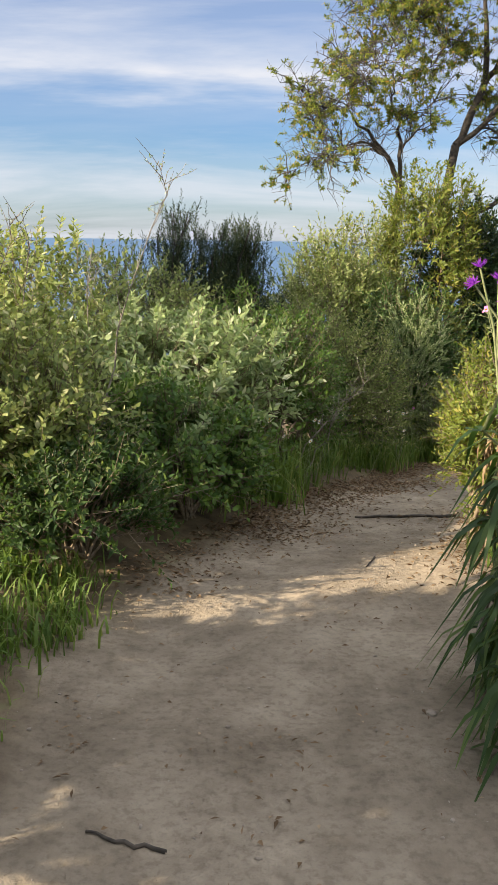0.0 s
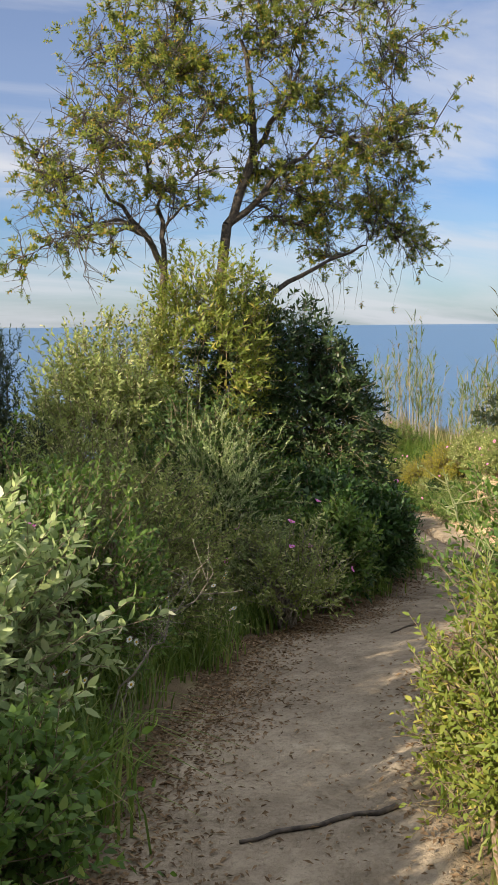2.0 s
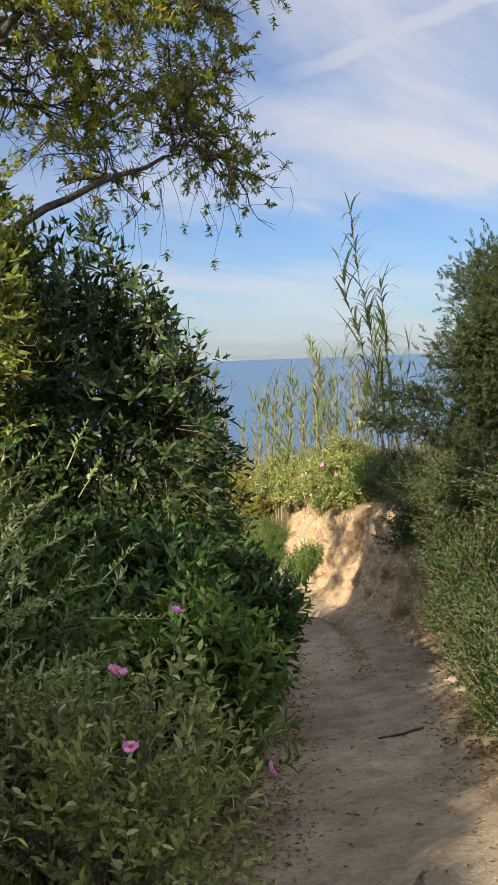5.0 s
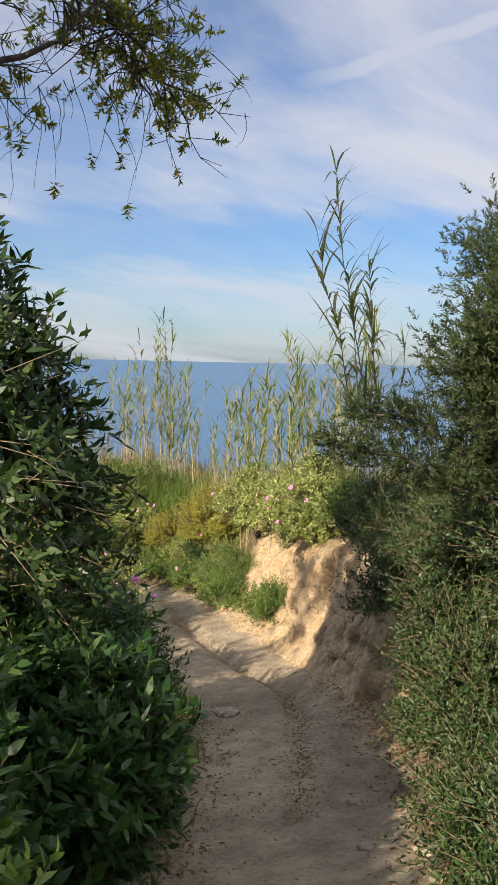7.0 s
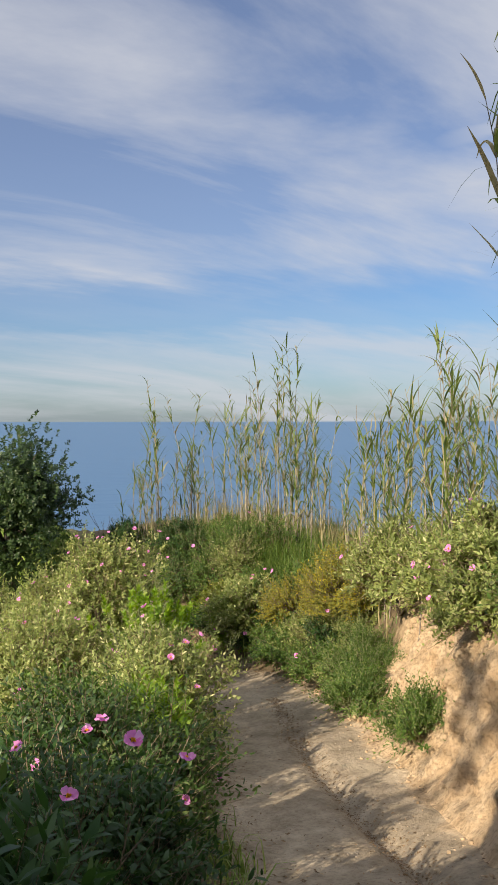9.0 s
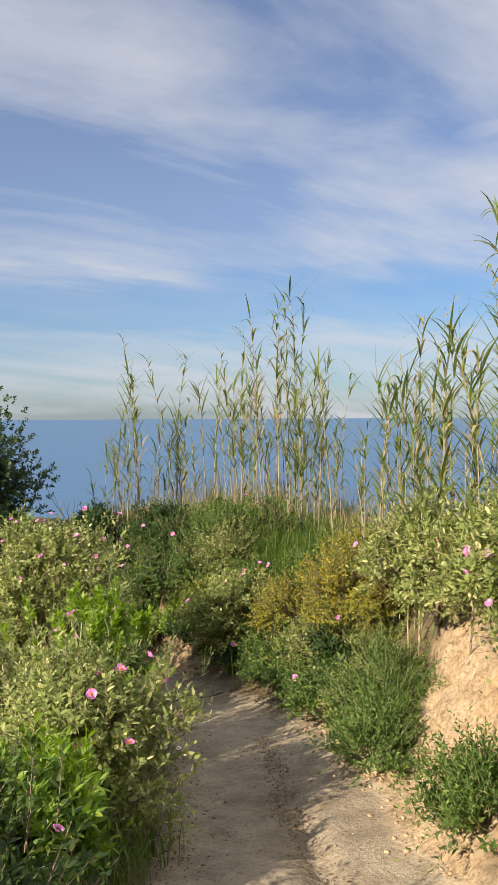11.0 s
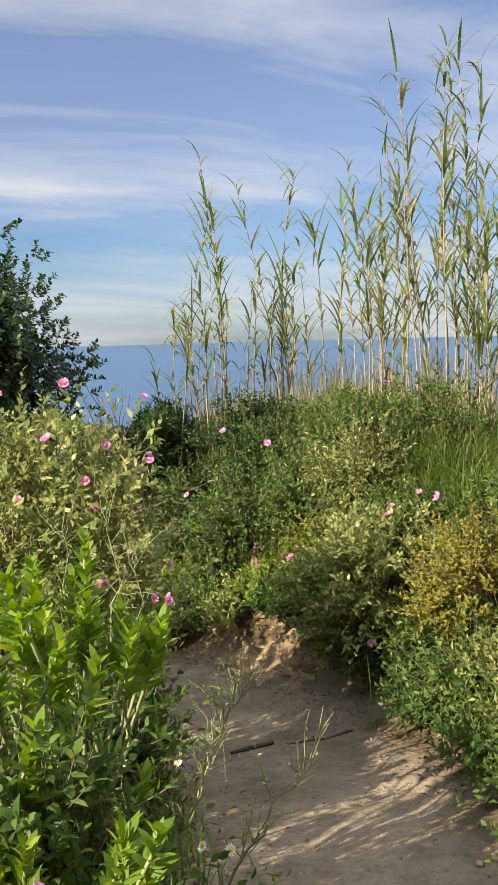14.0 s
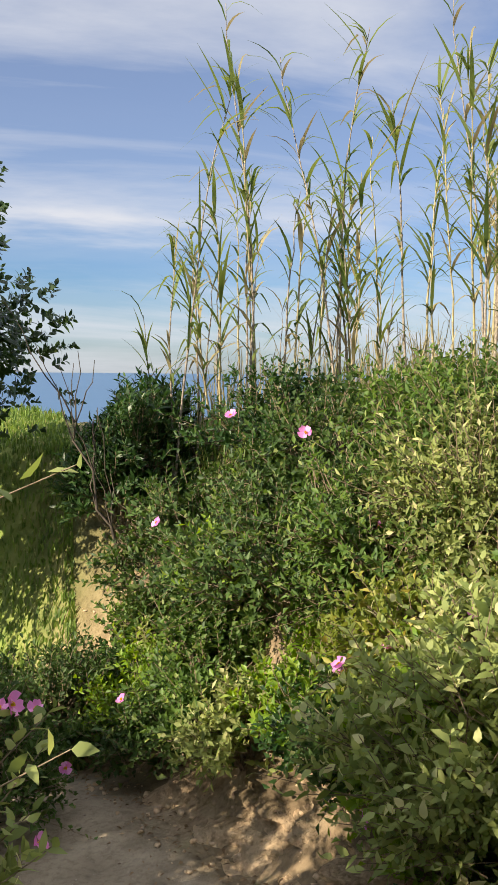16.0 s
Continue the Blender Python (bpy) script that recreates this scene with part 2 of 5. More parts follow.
big, mid, fine, grit = snoise(0.9), snoise(6.0), snoise(38.0), snoise(140.0, 3.0)
path_col = sramp(big.outputs["Fac"], [(0.32, (0.225, 0.183, 0.132)), (0.68, (0.40, 0.332, 0.245))])
path_mid = sramp(mid.outputs["Fac"], [(0.3, (0.64, 0.62, 0.60)), (0.7, (1.14, 1.14, 1.14))])
path_c = smix(1.0, path_col.outputs[0], path_mid.outputs[0], "MULTIPLY")
path_grit = sramp(fine.outputs["Fac"], [(0.36, (0.55, 0.52, 0.5)), (0.5, (1.0, 1.0, 1.0)), (0.72, (1.15, 1.14, 1.12))])
path_c = smix(0.45, path_c, path_grit.outputs[0], "MULTIPLY")
bank_col = sramp(mid.outputs["Fac"], [(0.28, (0.40, 0.27, 0.155)), (0.5, (0.56, 0.41, 0.26)), (0.8, (0.66, 0.51, 0.35))])
bank_c = smix(0.7, bank_col.outputs[0], path_grit.outputs[0], "MULTIPLY")
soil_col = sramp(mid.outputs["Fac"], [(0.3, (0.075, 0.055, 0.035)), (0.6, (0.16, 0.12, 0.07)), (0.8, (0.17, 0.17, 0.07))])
field_col = sramp(mid.outputs["Fac"], [(0.3, (0.14, 0.22, 0.04)), (0.55, (0.25, 0.34, 0.065)), (0.8, (0.36, 0.38, 0.12))])
att_p = sn.new("ShaderNodeAttribute"); att_p.attribute_name = "bare"
att_b = sn.new("ShaderNodeAttribute"); att_b.attribute_name = "raw"
att_f = sn.new("ShaderNodeAttribute"); att_f.attribute_name = "meadow"
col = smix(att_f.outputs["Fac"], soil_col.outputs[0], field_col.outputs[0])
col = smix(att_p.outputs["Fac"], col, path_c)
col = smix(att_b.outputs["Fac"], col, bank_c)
sl.new(col, sp.inputs["Base Color"])
sp.inputs["Roughness"].default_value = 0.95
sp.inputs["Specular IOR Level"].default_value = 0.15
hsum = sn.new("ShaderNodeMath"); hsum.operation = "MULTIPLY_ADD"; hsum.inputs[1].default_value = 0.35
sl.new(grit.outputs["Fac"], hsum.inputs[0]); sl.new(fine.outputs["Fac"], hsum.inputs[2])
vmap = sn.new("ShaderNodeMapping"); vmap.inputs["Scale"].default_value = (1.0, 1.0, 0.3)
sl.new(tc.outputs["Object"], vmap.inputs[0])
streak = sn.new("ShaderNodeTexNoise")
streak.inputs["Scale"].default_value, streak.inputs["Detail"].default_value, streak.inputs["Roughness"].default_value = 13.0, 7.0, 0.65
sl.new(vmap.outputs[0], streak.inputs["Vector"])
raw_h = sn.new("ShaderNodeMath"); raw_h.operation = "MULTIPLY"
sl.new(streak.outputs["Fac"], raw_h.inputs[0]); sl.new(att_b.outputs["Fac"], raw_h.inputs[1])
bump_b = sn.new("ShaderNodeBump")
bump_b.inputs["Strength"].default_value, bump_b.inputs["Distance"].default_value = 1.0, 0.10
sl.new(raw_h.outputs[0], bump_b.inputs["Height"])
bump = sn.new("ShaderNodeBump")
sl.new(bump_b.outputs[0], bump.inputs["Normal"])
bump.inputs["Strength"].default_value, bump.inputs["Distance"].default_value = 0.7, 0.02
sl.new(hsum.outputs[0], bump.inputs["Height"]); sl.new(bump.outputs[0], sp.inputs["Normal"])

SEA, n_, l_, p_, o_ = material("sea_water")
p_.inputs["Base Color"].default_value = (0.035, 0.11, 0.22, 1)
p_.inputs["Roughness"].default_value = 0.38
tcs = n_.new("ShaderNodeTexCoord")
mps = n_.new("ShaderNodeMapping"); mps.inputs["Scale"].default_value = (0.02, 0.06, 1)
l_.new(tcs.outputs["Object"], mps.inputs[0])
ns = n_.new("ShaderNodeTexNoise"); ns.inputs["Scale"].default_value, ns.inputs["Detail"].default_value = 3.0, 8
l_.new(mps.outputs[0], ns.inputs["Vector"])
rs = n_.new("ShaderNodeValToRGB")
rs.color_ramp.elements[0].color, rs.color_ramp.elements[1].color = (0.028, 0.085, 0.18, 1), (0.05, 0.125, 0.235, 1)
l_.new(ns.outputs["Fac"], rs.inputs[0]); l_.new(rs.outputs[0], p_.inputs["Base Color"])
bs = n_.new("ShaderNodeBump"); bs.inputs["Strength"].default_value, bs.inputs["Distance"].default_value = 0.4, 0.5
l_.new(ns.outputs["Fac"], bs.inputs["Height"]); l_.new(bs.outputs[0], p_.inputs["Normal"])

# ---- ground ----
PZ_Y = [-6, 0, 2, 3.76, 5.2, 7.9, 10.4, 11.9, 13.7, 17.7, 19, 22, 30]
PZ_Z = [0.1, 0.1, 0.12, 0.06, -0.1, -0.52, -1.1, -1.35, -1.67, -2.1, -2.35, -2.62, -2.75]
LE_Y = [-6, 0, 2.5, 4, 5, 6.5, 8, 8.6, 9.4, 10.8, 12, 12.6, 14.3, 15.5, 17, 18.3, 19.3, 20.5, 22, 26]
LE_X = [-1.2, -0.9, -0.78, -0.42, 0.05, 0.74, 1.75, 2.35, 3.15, 4.4, 5.25, 5.6, 6.1, 6.6, 7.15, 7.35, 7.05, 6.5, 5.5, 2.5]
RE_Y = [-6, 0, 2.5, 4, 5, 6.5, 7.5, 9.2, 10, 11.2, 13.3, 14.5, 16.1, 17.8, 18.8, 19.4, 20.3, 21.5, 23, 26]
RE_X = [0.6, 0.8, 0.9, 1.0, 1.3, 2.1, 3.0, 4.5, 5.3, 6.2, 7.3, 7.75, 8.25, 8.45, 8.5, 8.4, 8.0, 7.65, 6.8, 4.0]
BK_Y = [-6, 3, 6, 8.5, 10.5, 11.5, 15, 17, 19, 20.5, 22, 26]
BK_H = [0.15, 0.2, 0.3, 0.55, 0.85, 1.08, 0.92, 0.85, 0.9, 1.1, 1.35, 1.2]
BW_Y = [-6, 6, 9.5, 11.2, 12, 14.3, 15.5, 17, 20, 26]
BW_W = [1.6, 1.5, 1.1, 0.55, 0.38, 0.42, 0.75, 0.9, 1.1, 1.4]


def sstep(v):
    v = np.clip(v, 0, 1)
    return v * v * (3 - 2 * v)


def waves(x, y, f, seed):
    """Soft pseudo-noise in -1..1."""
    g = np.random.default_rng(seed)
    out = 0
    for k in range(7):
        a, p, s = g.uniform(0, 6.283), g.uniform(0, 6.283), f * g.uniform(0.6, 1.7)
        out = out + np.sin((x * np.cos(a) + y * np.sin(a)) * s + p)
    return out / 4.0


def ground_z(x, y):
    x, y = np.asarray(x, float), np.asarray(y, float)
    z = np.interp(y, PZ_Y, PZ_Z)
    xl, xr = np.interp(y, LE_Y, LE_X), np.interp(y, RE_Y, RE_X)
    wob = 0.07 * waves(x, y, 3.0, 3) + 0.04 * waves(x, y, 8.0, 4)
    dr, dl = x - xr + wob, xl - x + wob
    w, b = np.interp(y, BW_Y, BW_W), np.interp(y, BK_Y, BK_H)
    raw = np.exp(-((y - 13.6) / 2.6) ** 4)
    face = sstep(dr / w)
    z = z + b * face + 0.16 * np.clip(dr - w, 0, 1.7)
    z = z - 0.55 * np.clip(dr - 3.0, 0, 40) * sstep((y - 10) / 3)
    rill = np.abs(waves(x * 0.4, y, 9.0, 9)) * 0.16 + 0.09 * waves(x, y, 16.0, 10)
    z = z - raw * face * (1 - face) * 4 * rill * 1.3
    z = z + 0.10 * sstep(dl / 0.5) * np.where(y < 18, 1, 0.3)
    mid_x = (xl + xr) / 2
    inside = sstep(np.minimum(-dr, -dl) / 0.3)
    # worn rut and a small gully along the foot of the bank
    z = z - 0.035 * inside
    gully = np.exp(-((x - (mid_x + 0.12 + 0.1 * np.sin(y * 1.1))) / 0.09) ** 2) * np.exp(-((y - 13.6) / 2.2) ** 4)
    z = z - 0.085 * gully
    z = z + 0.022 * waves(x, y, 2.2, 1) + 0.012 * waves(x, y, 7.0, 2) + 0.006 * waves(x, y, 20.0, 5)
    z = z - 0.42 * np.clip(y - 23.6 - 5.5 * sstep((8.6 - x) / 3), 0, 60) - 0.2 * np.clip(-12 - x, 0, 100)
    return z


def bare_mask(x, y):
    xl, xr = np.interp(y, LE_Y, LE_X), np.interp(y, RE_Y, RE_X)
    wob = 0.12 * waves(x, y, 4.0, 6) + 0.07 * waves(x, y, 13.0, 7)
    return sstep((np.minimum(x - xl, xr - x) + 0.12 + wob) / 0.28)


def raw_mask(x, y):
    xr, w = np.interp(y, RE_Y, RE_X), np.interp(y, BW_Y, BW_W)
    d = x - xr + 0.1 * waves(x, y, 5.0, 8) + 0.06 * waves(x, y, 14.0, 12)
    a = sstep((d + 0.25) / 0.2) * sstep((w + 0.22 - d) / 0.2) * sstep((y - 10.6) / 0.8) * sstep((16.6 - y) / 0.8)
    c = (0.45 + 0.5 * waves(x, y, 6.0, 13)).clip(0, 0.8) * sstep((d + 0.1) / 0.2) * sstep((0.75 - d) / 0.3) * sstep((y - 19.7) / 0.6) * sstep((22.5 - y) / 0.6)
    return np.maximum(a, c)


def graded(lo, hi, step, reach, growth=1.22):
    core = list(np.arange(lo, hi + step / 2, step))
    d, up = step, [core[-1]]
    while up[-1] < hi + reach:
        d *= growth
        up.append(up[-1] + d)
    d, dn = step, [core[0]]
    while dn[-1] > lo - reach:
        d *= growth
        dn.append(dn[-1] - d)
    return np.array(dn[:0:-1] + core + up[1:])


def tri_mesh(name, verts, tris, smooth=False):
    me = bpy.data.meshes.new(name)
    me.vertices.add(len(verts))
    me.vertices.foreach_set("co", np.ascontiguousarray(verts, dtype=np.float32).ravel())
    me.loops.add(len(tris) * 3)
    me.loops.foreach_set("vertex_index", np.ascontiguousarray(tris, dtype=np.int32).ravel())
    me.polygons.add(len(tris))
    me.polygons.foreach_set("loop_start", np.arange(0, len(tris) * 3, 3, dtype=np.int32))
    if smooth:
        me.polygons.foreach_set("use_smooth", np.ones(len(tris), dtype=bool))
    me.update(calc_edges=True)
    return me


gx, gy = graded(-2.0, 10.5, 0.064, 4800), graded(0.5, 23.0, 0.064, 4800)
GX, GY = np.meshgrid(gx, gy)
GZ = ground_z(GX, GY)
nx, ny = len(gx), len(gy)
idx = np.arange(nx * ny).reshape(ny, nx)
quads = np.stack([idx[:-1, :-1], idx[:-1, 1:], idx[1:, 1:], idx[1:, :-1]], -1).reshape(-1, 4)
tris = np.concatenate([quads[:, [0, 1, 2]], quads[:, [0, 2, 3]]])
gm = tri_mesh("ground", np.stack([GX, GY, GZ], -1).reshape(-1, 3), tris, True)
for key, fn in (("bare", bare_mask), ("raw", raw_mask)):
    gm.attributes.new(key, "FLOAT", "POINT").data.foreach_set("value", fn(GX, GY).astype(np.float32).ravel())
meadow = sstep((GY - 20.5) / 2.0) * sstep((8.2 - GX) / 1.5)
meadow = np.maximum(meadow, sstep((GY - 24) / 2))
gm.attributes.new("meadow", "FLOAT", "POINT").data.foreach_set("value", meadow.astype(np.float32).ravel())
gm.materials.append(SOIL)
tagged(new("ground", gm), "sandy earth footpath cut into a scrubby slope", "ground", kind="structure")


def bank_face(y0, y1, top=1.0, out=1.0):
    """Raw earth face of the cut bank: fluted, cracked and crumbling, with a small talus at its foot."""
    yy, vv = np.arange(y0, y1, 0.022), np.concatenate([np.linspace(-0.06, 1, 46), np.linspace(1.05, 1.5, 9)])
    Y, V = np.meshgrid(yy, vv)
    xr, w, b = np.interp(Y, RE_Y, RE_X), np.interp(Y, BW_Y, BW_W), np.interp(Y, BK_Y, BK_H)
    x0 = xr - 0.07 * waves(xr, Y, 3.0, 3) - 0.04 * waves(xr, Y, 8.0, 4)
    foot = np.interp(Y, PZ_Y, PZ_Z)
    end = sstep((Y - y0) / 0.7) * sstep((y1 - Y) / 1.3)
    v = np.clip(V, 0, 1) * top
    flute = np.abs(waves(Y, V * 0.35, 9.0, 31)) * 0.10 + 0.035 * waves(Y, V * 1.2, 24.0, 32) + 0.018 * waves(Y, V * 3.0, 60.0, 33)
    ledge = 0.03 * waves(Y * 0.6, V * 3.0, 7.0, 34) + 0.012 * waves(Y, V * 5, 45.0, 35)
    crack = 0.16 * np.exp(-((Y - 13.35 - 0.12 * (1 - v)) / 0.05) ** 2) * sstep((v - 0.25) / 0.3)
    body = sstep(v / 0.15) * sstep((1.12 - V) / 0.2)
    X = x0 + w * (0.5 - np.sin(np.arcsin(1 - 2 * v) / 3)) - out * (0.12 * (1 - v) ** 3 + 0.09) + (flute + ledge + crack) * body
    over = np.clip(V - 1, 0, 1)
    X = X + over * 1.1
    gz = ground_z(X, Y)
    Z = foot + b * v - 0.05 + 0.03 * waves(Y, V, 6.0, 36) * v
    Z = np.where(V > 1, np.maximum(gz, Z) + 0.012 - 0.10 * sstep((over - 0.25) / 0.25), Z)
    X = X + (1 - end) * 0.28
    Z = Z - (1 - end) * 0.25
    m, n = Y.shape
    ids = np.arange(m * n).reshape(m, n)
    q = np.stack([ids[:-1, :-1], ids[1:, :-1], ids[1:, 1:], ids[:-1, 1:]], -1).reshape(-1, 4)
    me = tri_mesh("bank", np.stack([X, Y, Z], -1).reshape(-1, 3), np.concatenate([q[:, [0, 1, 2]], q[:, [0, 2, 3]]]), True)
    for key, value in (("bare", 0.0), ("raw", 1.0), ("meadow", 0.0)):
        me.attributes.new(key, "FLOAT", "POINT").data.foreach_set("value", (value * sstep((1.25 - V) / 0.3) * (1.0 if top == 1 else sstep(0.7 + waves(Y, V, 5.0, 37)))).astype(np.float32).ravel())
    me.materials.append(SOIL)
    tagged(new("bank", me), "raw sandy earth bank beside the path, fluted and cracked", "bank", kind="structure")


bank_face(11.2, 17.0)
bank_face(18.9, 22.0, 0.34, 0.55)

SEA_Z = -18.0
sx, sy = graded(-200, 200, 40, 4900, 1.3), graded(25, 200, 40, 4900, 1.3)
sy = sy[sy > 20]
SX, SY = np.meshgrid(sx, sy)
si = np.arange(SX.size).reshape(SX.shape)
sq = np.stack([si[:-1, :-1], si[:-1, 1:], si[1:, 1:], si[1:, :-1]], -1).reshape(-1, 4)
sm = tri_mesh("sea", np.stack([SX, SY, np.full_like(SX, SEA_Z)], -1).reshape(-1, 3), np.concatenate([sq[:, [0, 1, 2]], sq[:, [0, 2, 3]]]))
sm.materials.append(SEA)
tagged(new("water", sm), "calm blue sea reaching to the horizon", "sea", kind="structure")

# ---- plant building blocks ----


class Tris:
    """Vertices and triangles of one mesh, gathered piece by piece."""

    def __init__(self):
        self.v, self.t, self.n = [], [], 0

    def add(self, v, t):
        v, t = np.asarray(v, float).reshape(-1, 3), np.asarray(t, int).reshape(-1, 3)
        self.v.append(v)
        self.t.append(t + self.n)
        self.n += len(v)

    def mesh(self, name, mat, smooth=False):
        me = tri_mesh(name, np.concatenate(self.v), np.concatenate(self.t), smooth)
        me.materials.append(mat)
        return me


def part(name, mesh, parent, label=""):
    ob = new(name, mesh)
    ob.parent = parent
    if label:
        ob["label"] = label
    return ob


def thing(name, x, y, z, label, category, group="", kind=""):
    ob = new(name)
    ob.empty_display_size = 0.1
    ob.location = (x, y, z)
    return tagged(ob, label, category, group, kind)


def unit(a):
    return a / np.maximum(np.linalg.norm(a, axis=-1, keepdims=True), 1e-9)


def side_of(d):
    ref = np.where(np.abs(d[..., 2:3]) < 0.9, np.array([0, 0, 1.0]), np.array([1.0, 0, 0]))
    return unit(np.cross(d, ref))


def add_leaves(tr, P, D, N, L, W, curl=0.15, fold=0.3, fine=False):
    """Blades with base P, way D, face N: four points and a fold, or six points and a curl."""
    S = unit(np.cross(D, N))
    N = np.cross(S, D)
    L, W = L[:, None], W[:, None]
    n = len(P)
    if fine:
        vs = np.stack([P, P + .28 * L * D + .46 * W * S + fold * .3 * W * N, P + .64 * L * D + .38 * W * S + (fold * .25 * W - curl * .3 * L) * N,
                       P + L * D - curl * L * N, P + .64 * L * D - .38 * W * S + (fold * .25 * W - curl * .3 * L) * N, P + .28 * L * D - .46 * W * S + fold * .3 * W * N], 1)
        t = np.array([[0, 1, 5], [1, 2, 4], [1, 4, 5], [2, 3, 4]])
    else:
        vs = np.stack([P, P + .45 * L * D + .5 * W * S + fold * W * N, P + L * D - curl * L * N, P + .45 * L * D - .5 * W * S + fold * W * N], 1)
        t = np.array([[0, 1, 2], [0, 2, 3]])
    k = vs.shape[1]
    tr.add(vs.reshape(-1, 3), (np.arange(n)[:, None, None] * k + t[None]).reshape(-1, 3))


def add_tubes(tr, A, B, ra, rb, sag=None, sides=3):
    """Straight thin rods from A to B."""
    D = unit(B - A)
    S = side_of(D)
    U = np.cross(S, D)
    n = len(A)
    ang = np.arange(sides) * 2 * np.pi / sides
    ring = np.cos(ang)[None, :, None] * S[:, None] + np.sin(ang)[None, :, None] * U[:, None]
    ra, rb = np.broadcast_to(ra, (n,)), np.broadcast_to(rb, (n,))
    vs = np.concatenate([A[:, None] + ring * ra[:, None, None], B[:, None] + ring * rb[:, None, None]], 1)
    t = []
    for k in range(sides):
        j = (k + 1) % sides
        t += [[k, j, sides + j], [k, sides + j, sides + k]]
    tr.add(vs.reshape(-1, 3), (np.arange(n)[:, None, None] * 2 * sides + np.array(t)[None]).reshape(-1, 3))


def add_limb(tr, pts, radii, sides=6):
    """One bent tapering branch through pts."""
    pts = np.asarray(pts, float)
    tang = unit(np.gradient(pts, axis=0))
    S = side_of(tang)
    for k in range(1, len(S)):
        if np.dot(S[k], S[k - 1]) < 0:
            S[k] = -S[k]
    U = np.cross(S, tang)
    ang = np.arange(sides) * 2 * np.pi / sides
    r = np.asarray(radii, float)[:, None, None]
    vs = pts[:, None] + (np.cos(ang)[None, :, None] * S[:, None] + np.sin(ang)[None, :, None] * U[:, None]) * r
    m = len(pts)
    t = []
    for i in range(m - 1):
        for k in range(sides):
            j = (k + 1) % sides
            a, b, c, d = i * sides + k, i * sides + j, (i + 1) * sides + j, (i + 1) * sides + k
            t += [[a, b, c], [a, c, d]]
    tr.add(vs.reshape(-1, 3), t)


def bend(a, b, bow, g, m=7):
    """A wavering line from a to b, bowed by bow."""
    a, b = np.asarray(a, float), np.asarray(b, float)
    s = np.linspace(0, 1, m)[:, None]
    length = np.linalg.norm(b - a)
    line = a + (b - a) * s + np.asarray(bow) * (4 * s * (1 - s)) * 0.5
    jit = g.normal(0, 0.025 * length, (m, 3))
    jit[0] = jit[-1] = 0
    return line + jit


def twig_leaves(tr, O, D, T, k, L, W, spread, droop, g, fine=False, curl=0.15, vary=0.35):
    """k leaves in a spiral along each twig (origin O, way D, length T)."""
    n = len(O)
    S = side_of(D)
    U = np.cross(S, D)
    s = np.linspace(0.12, 1.0, k)[None, :, None]
    ang = np.arange(k)[None] * 2.399 + g.uniform(0, 6.28, (n, 1)) + g.normal(0, 0.3, (n, k))
    rad = np.cos(ang)[..., None] * S[:, None] + np.sin(ang)[..., None] * U[:, None]
    T = T[:, None, None]
    P = O[:, None] + D[:, None] * T * s - np.array([0, 0, 1.0]) * droop * T * s ** 2
    sp = spread * (1.15 - 0.45 * s)
    LD = unit(D[:, None] * np.cos(sp) + rad * np.sin(sp) + g.normal(0, 0.18, (n, k, 3)))
    N = D[:, None] * np.sin(sp) - rad * np.cos(sp) + g.normal(0, 0.25, (n, k, 3))
    ll = L * (1.05 - 0.35 * s[..., 0]) * g.uniform(1 - vary, 1 + vary, (n, k))
    ww = W * (1.05 - 0.35 * s[..., 0]) * g.uniform(1 - vary, 1 + vary, (n, k))
    add_leaves(tr, P.reshape(-1, 3), LD.reshape(-1, 3), unit(N).reshape(-1, 3), ll.ravel(), ww.ravel(), curl, fine=fine)


def lumps(d, g, f=2.6):
    out = 0
    for k in range(6):
        a = unit(g.normal(size=3)) * f * g.uniform(0.7, 2.0)
        out = out + np.sin(d @ a + g.uniform(0, 6.28))
    return out / 3.2


def flower_meshes():
    g = np.random.default_rng(77)
    out = []
    for v in range(3):
        tr, ce = Tris(), Tris()
        for k in range(5):
            a = k * 1.2566 + g.normal(0, 0.1)
            d, s = np.array([math.cos(a), math.sin(a), 0]), np.array([-math.sin(a), math.cos(a), 0])
            up = np.array([0, 0, 1.0])
            rise = g.uniform(0.1, 0.9)
            rows = []
            for q, w in ((0.12, 0.12), (0.5, 0.62), (0.85, 0.72), (1.0, 0.45)):
                mid_ = d * q + up * (rise * q * q + g.normal(0, 0.07))
                rows += [mid_ - s * w * 0.75 + up * g.normal(0.06, 0.13), mid_ + up * g.normal(0, 0.09), mid_ + s * w * 0.75 + up * g.normal(0.06, 0.13)]
            t = []
            for i in range(3):
                for j in range(2):
                    b = i * 3 + j
                    t += [[b, b + 1, b + 4], [b, b + 4, b + 3]]
            tr.add(np.array(rows) * 0.023, t)
        A = np.zeros((16, 3))
        B = unit(np.stack([g.normal(0, 0.5, 16), g.normal(0, 0.5, 16), np.full(16, 1.0)], -1)) * 0.009
        add_tubes(ce, A, B, 0.0008, 0.0022)
        out.append((tr.mesh("petals", PETAL, True), ce.mesh("stamens", GOLD)))
    return out


FLOWERS = flower_meshes()


def add_flower(parent, p, d, size, g):
    """A five-petalled flower with a yellow heart on a thing; p in the thing's own space."""
    pet, heart = FLOWERS[int(g.integers(3))]
    q = Vector(d).to_track_quat("Z", "Y").to_matrix().to_4x4()
    f = part("flower", pet, parent, "crumpled pink five-petalled flower")
    f.matrix_basis = Matrix.Translation(p) @ q @ Matrix.Rotation(g.uniform(0, 6), 4, "Z") @ Matrix.Scale(size, 4)
    part("flower_heart", heart, f, "yellow stamens")


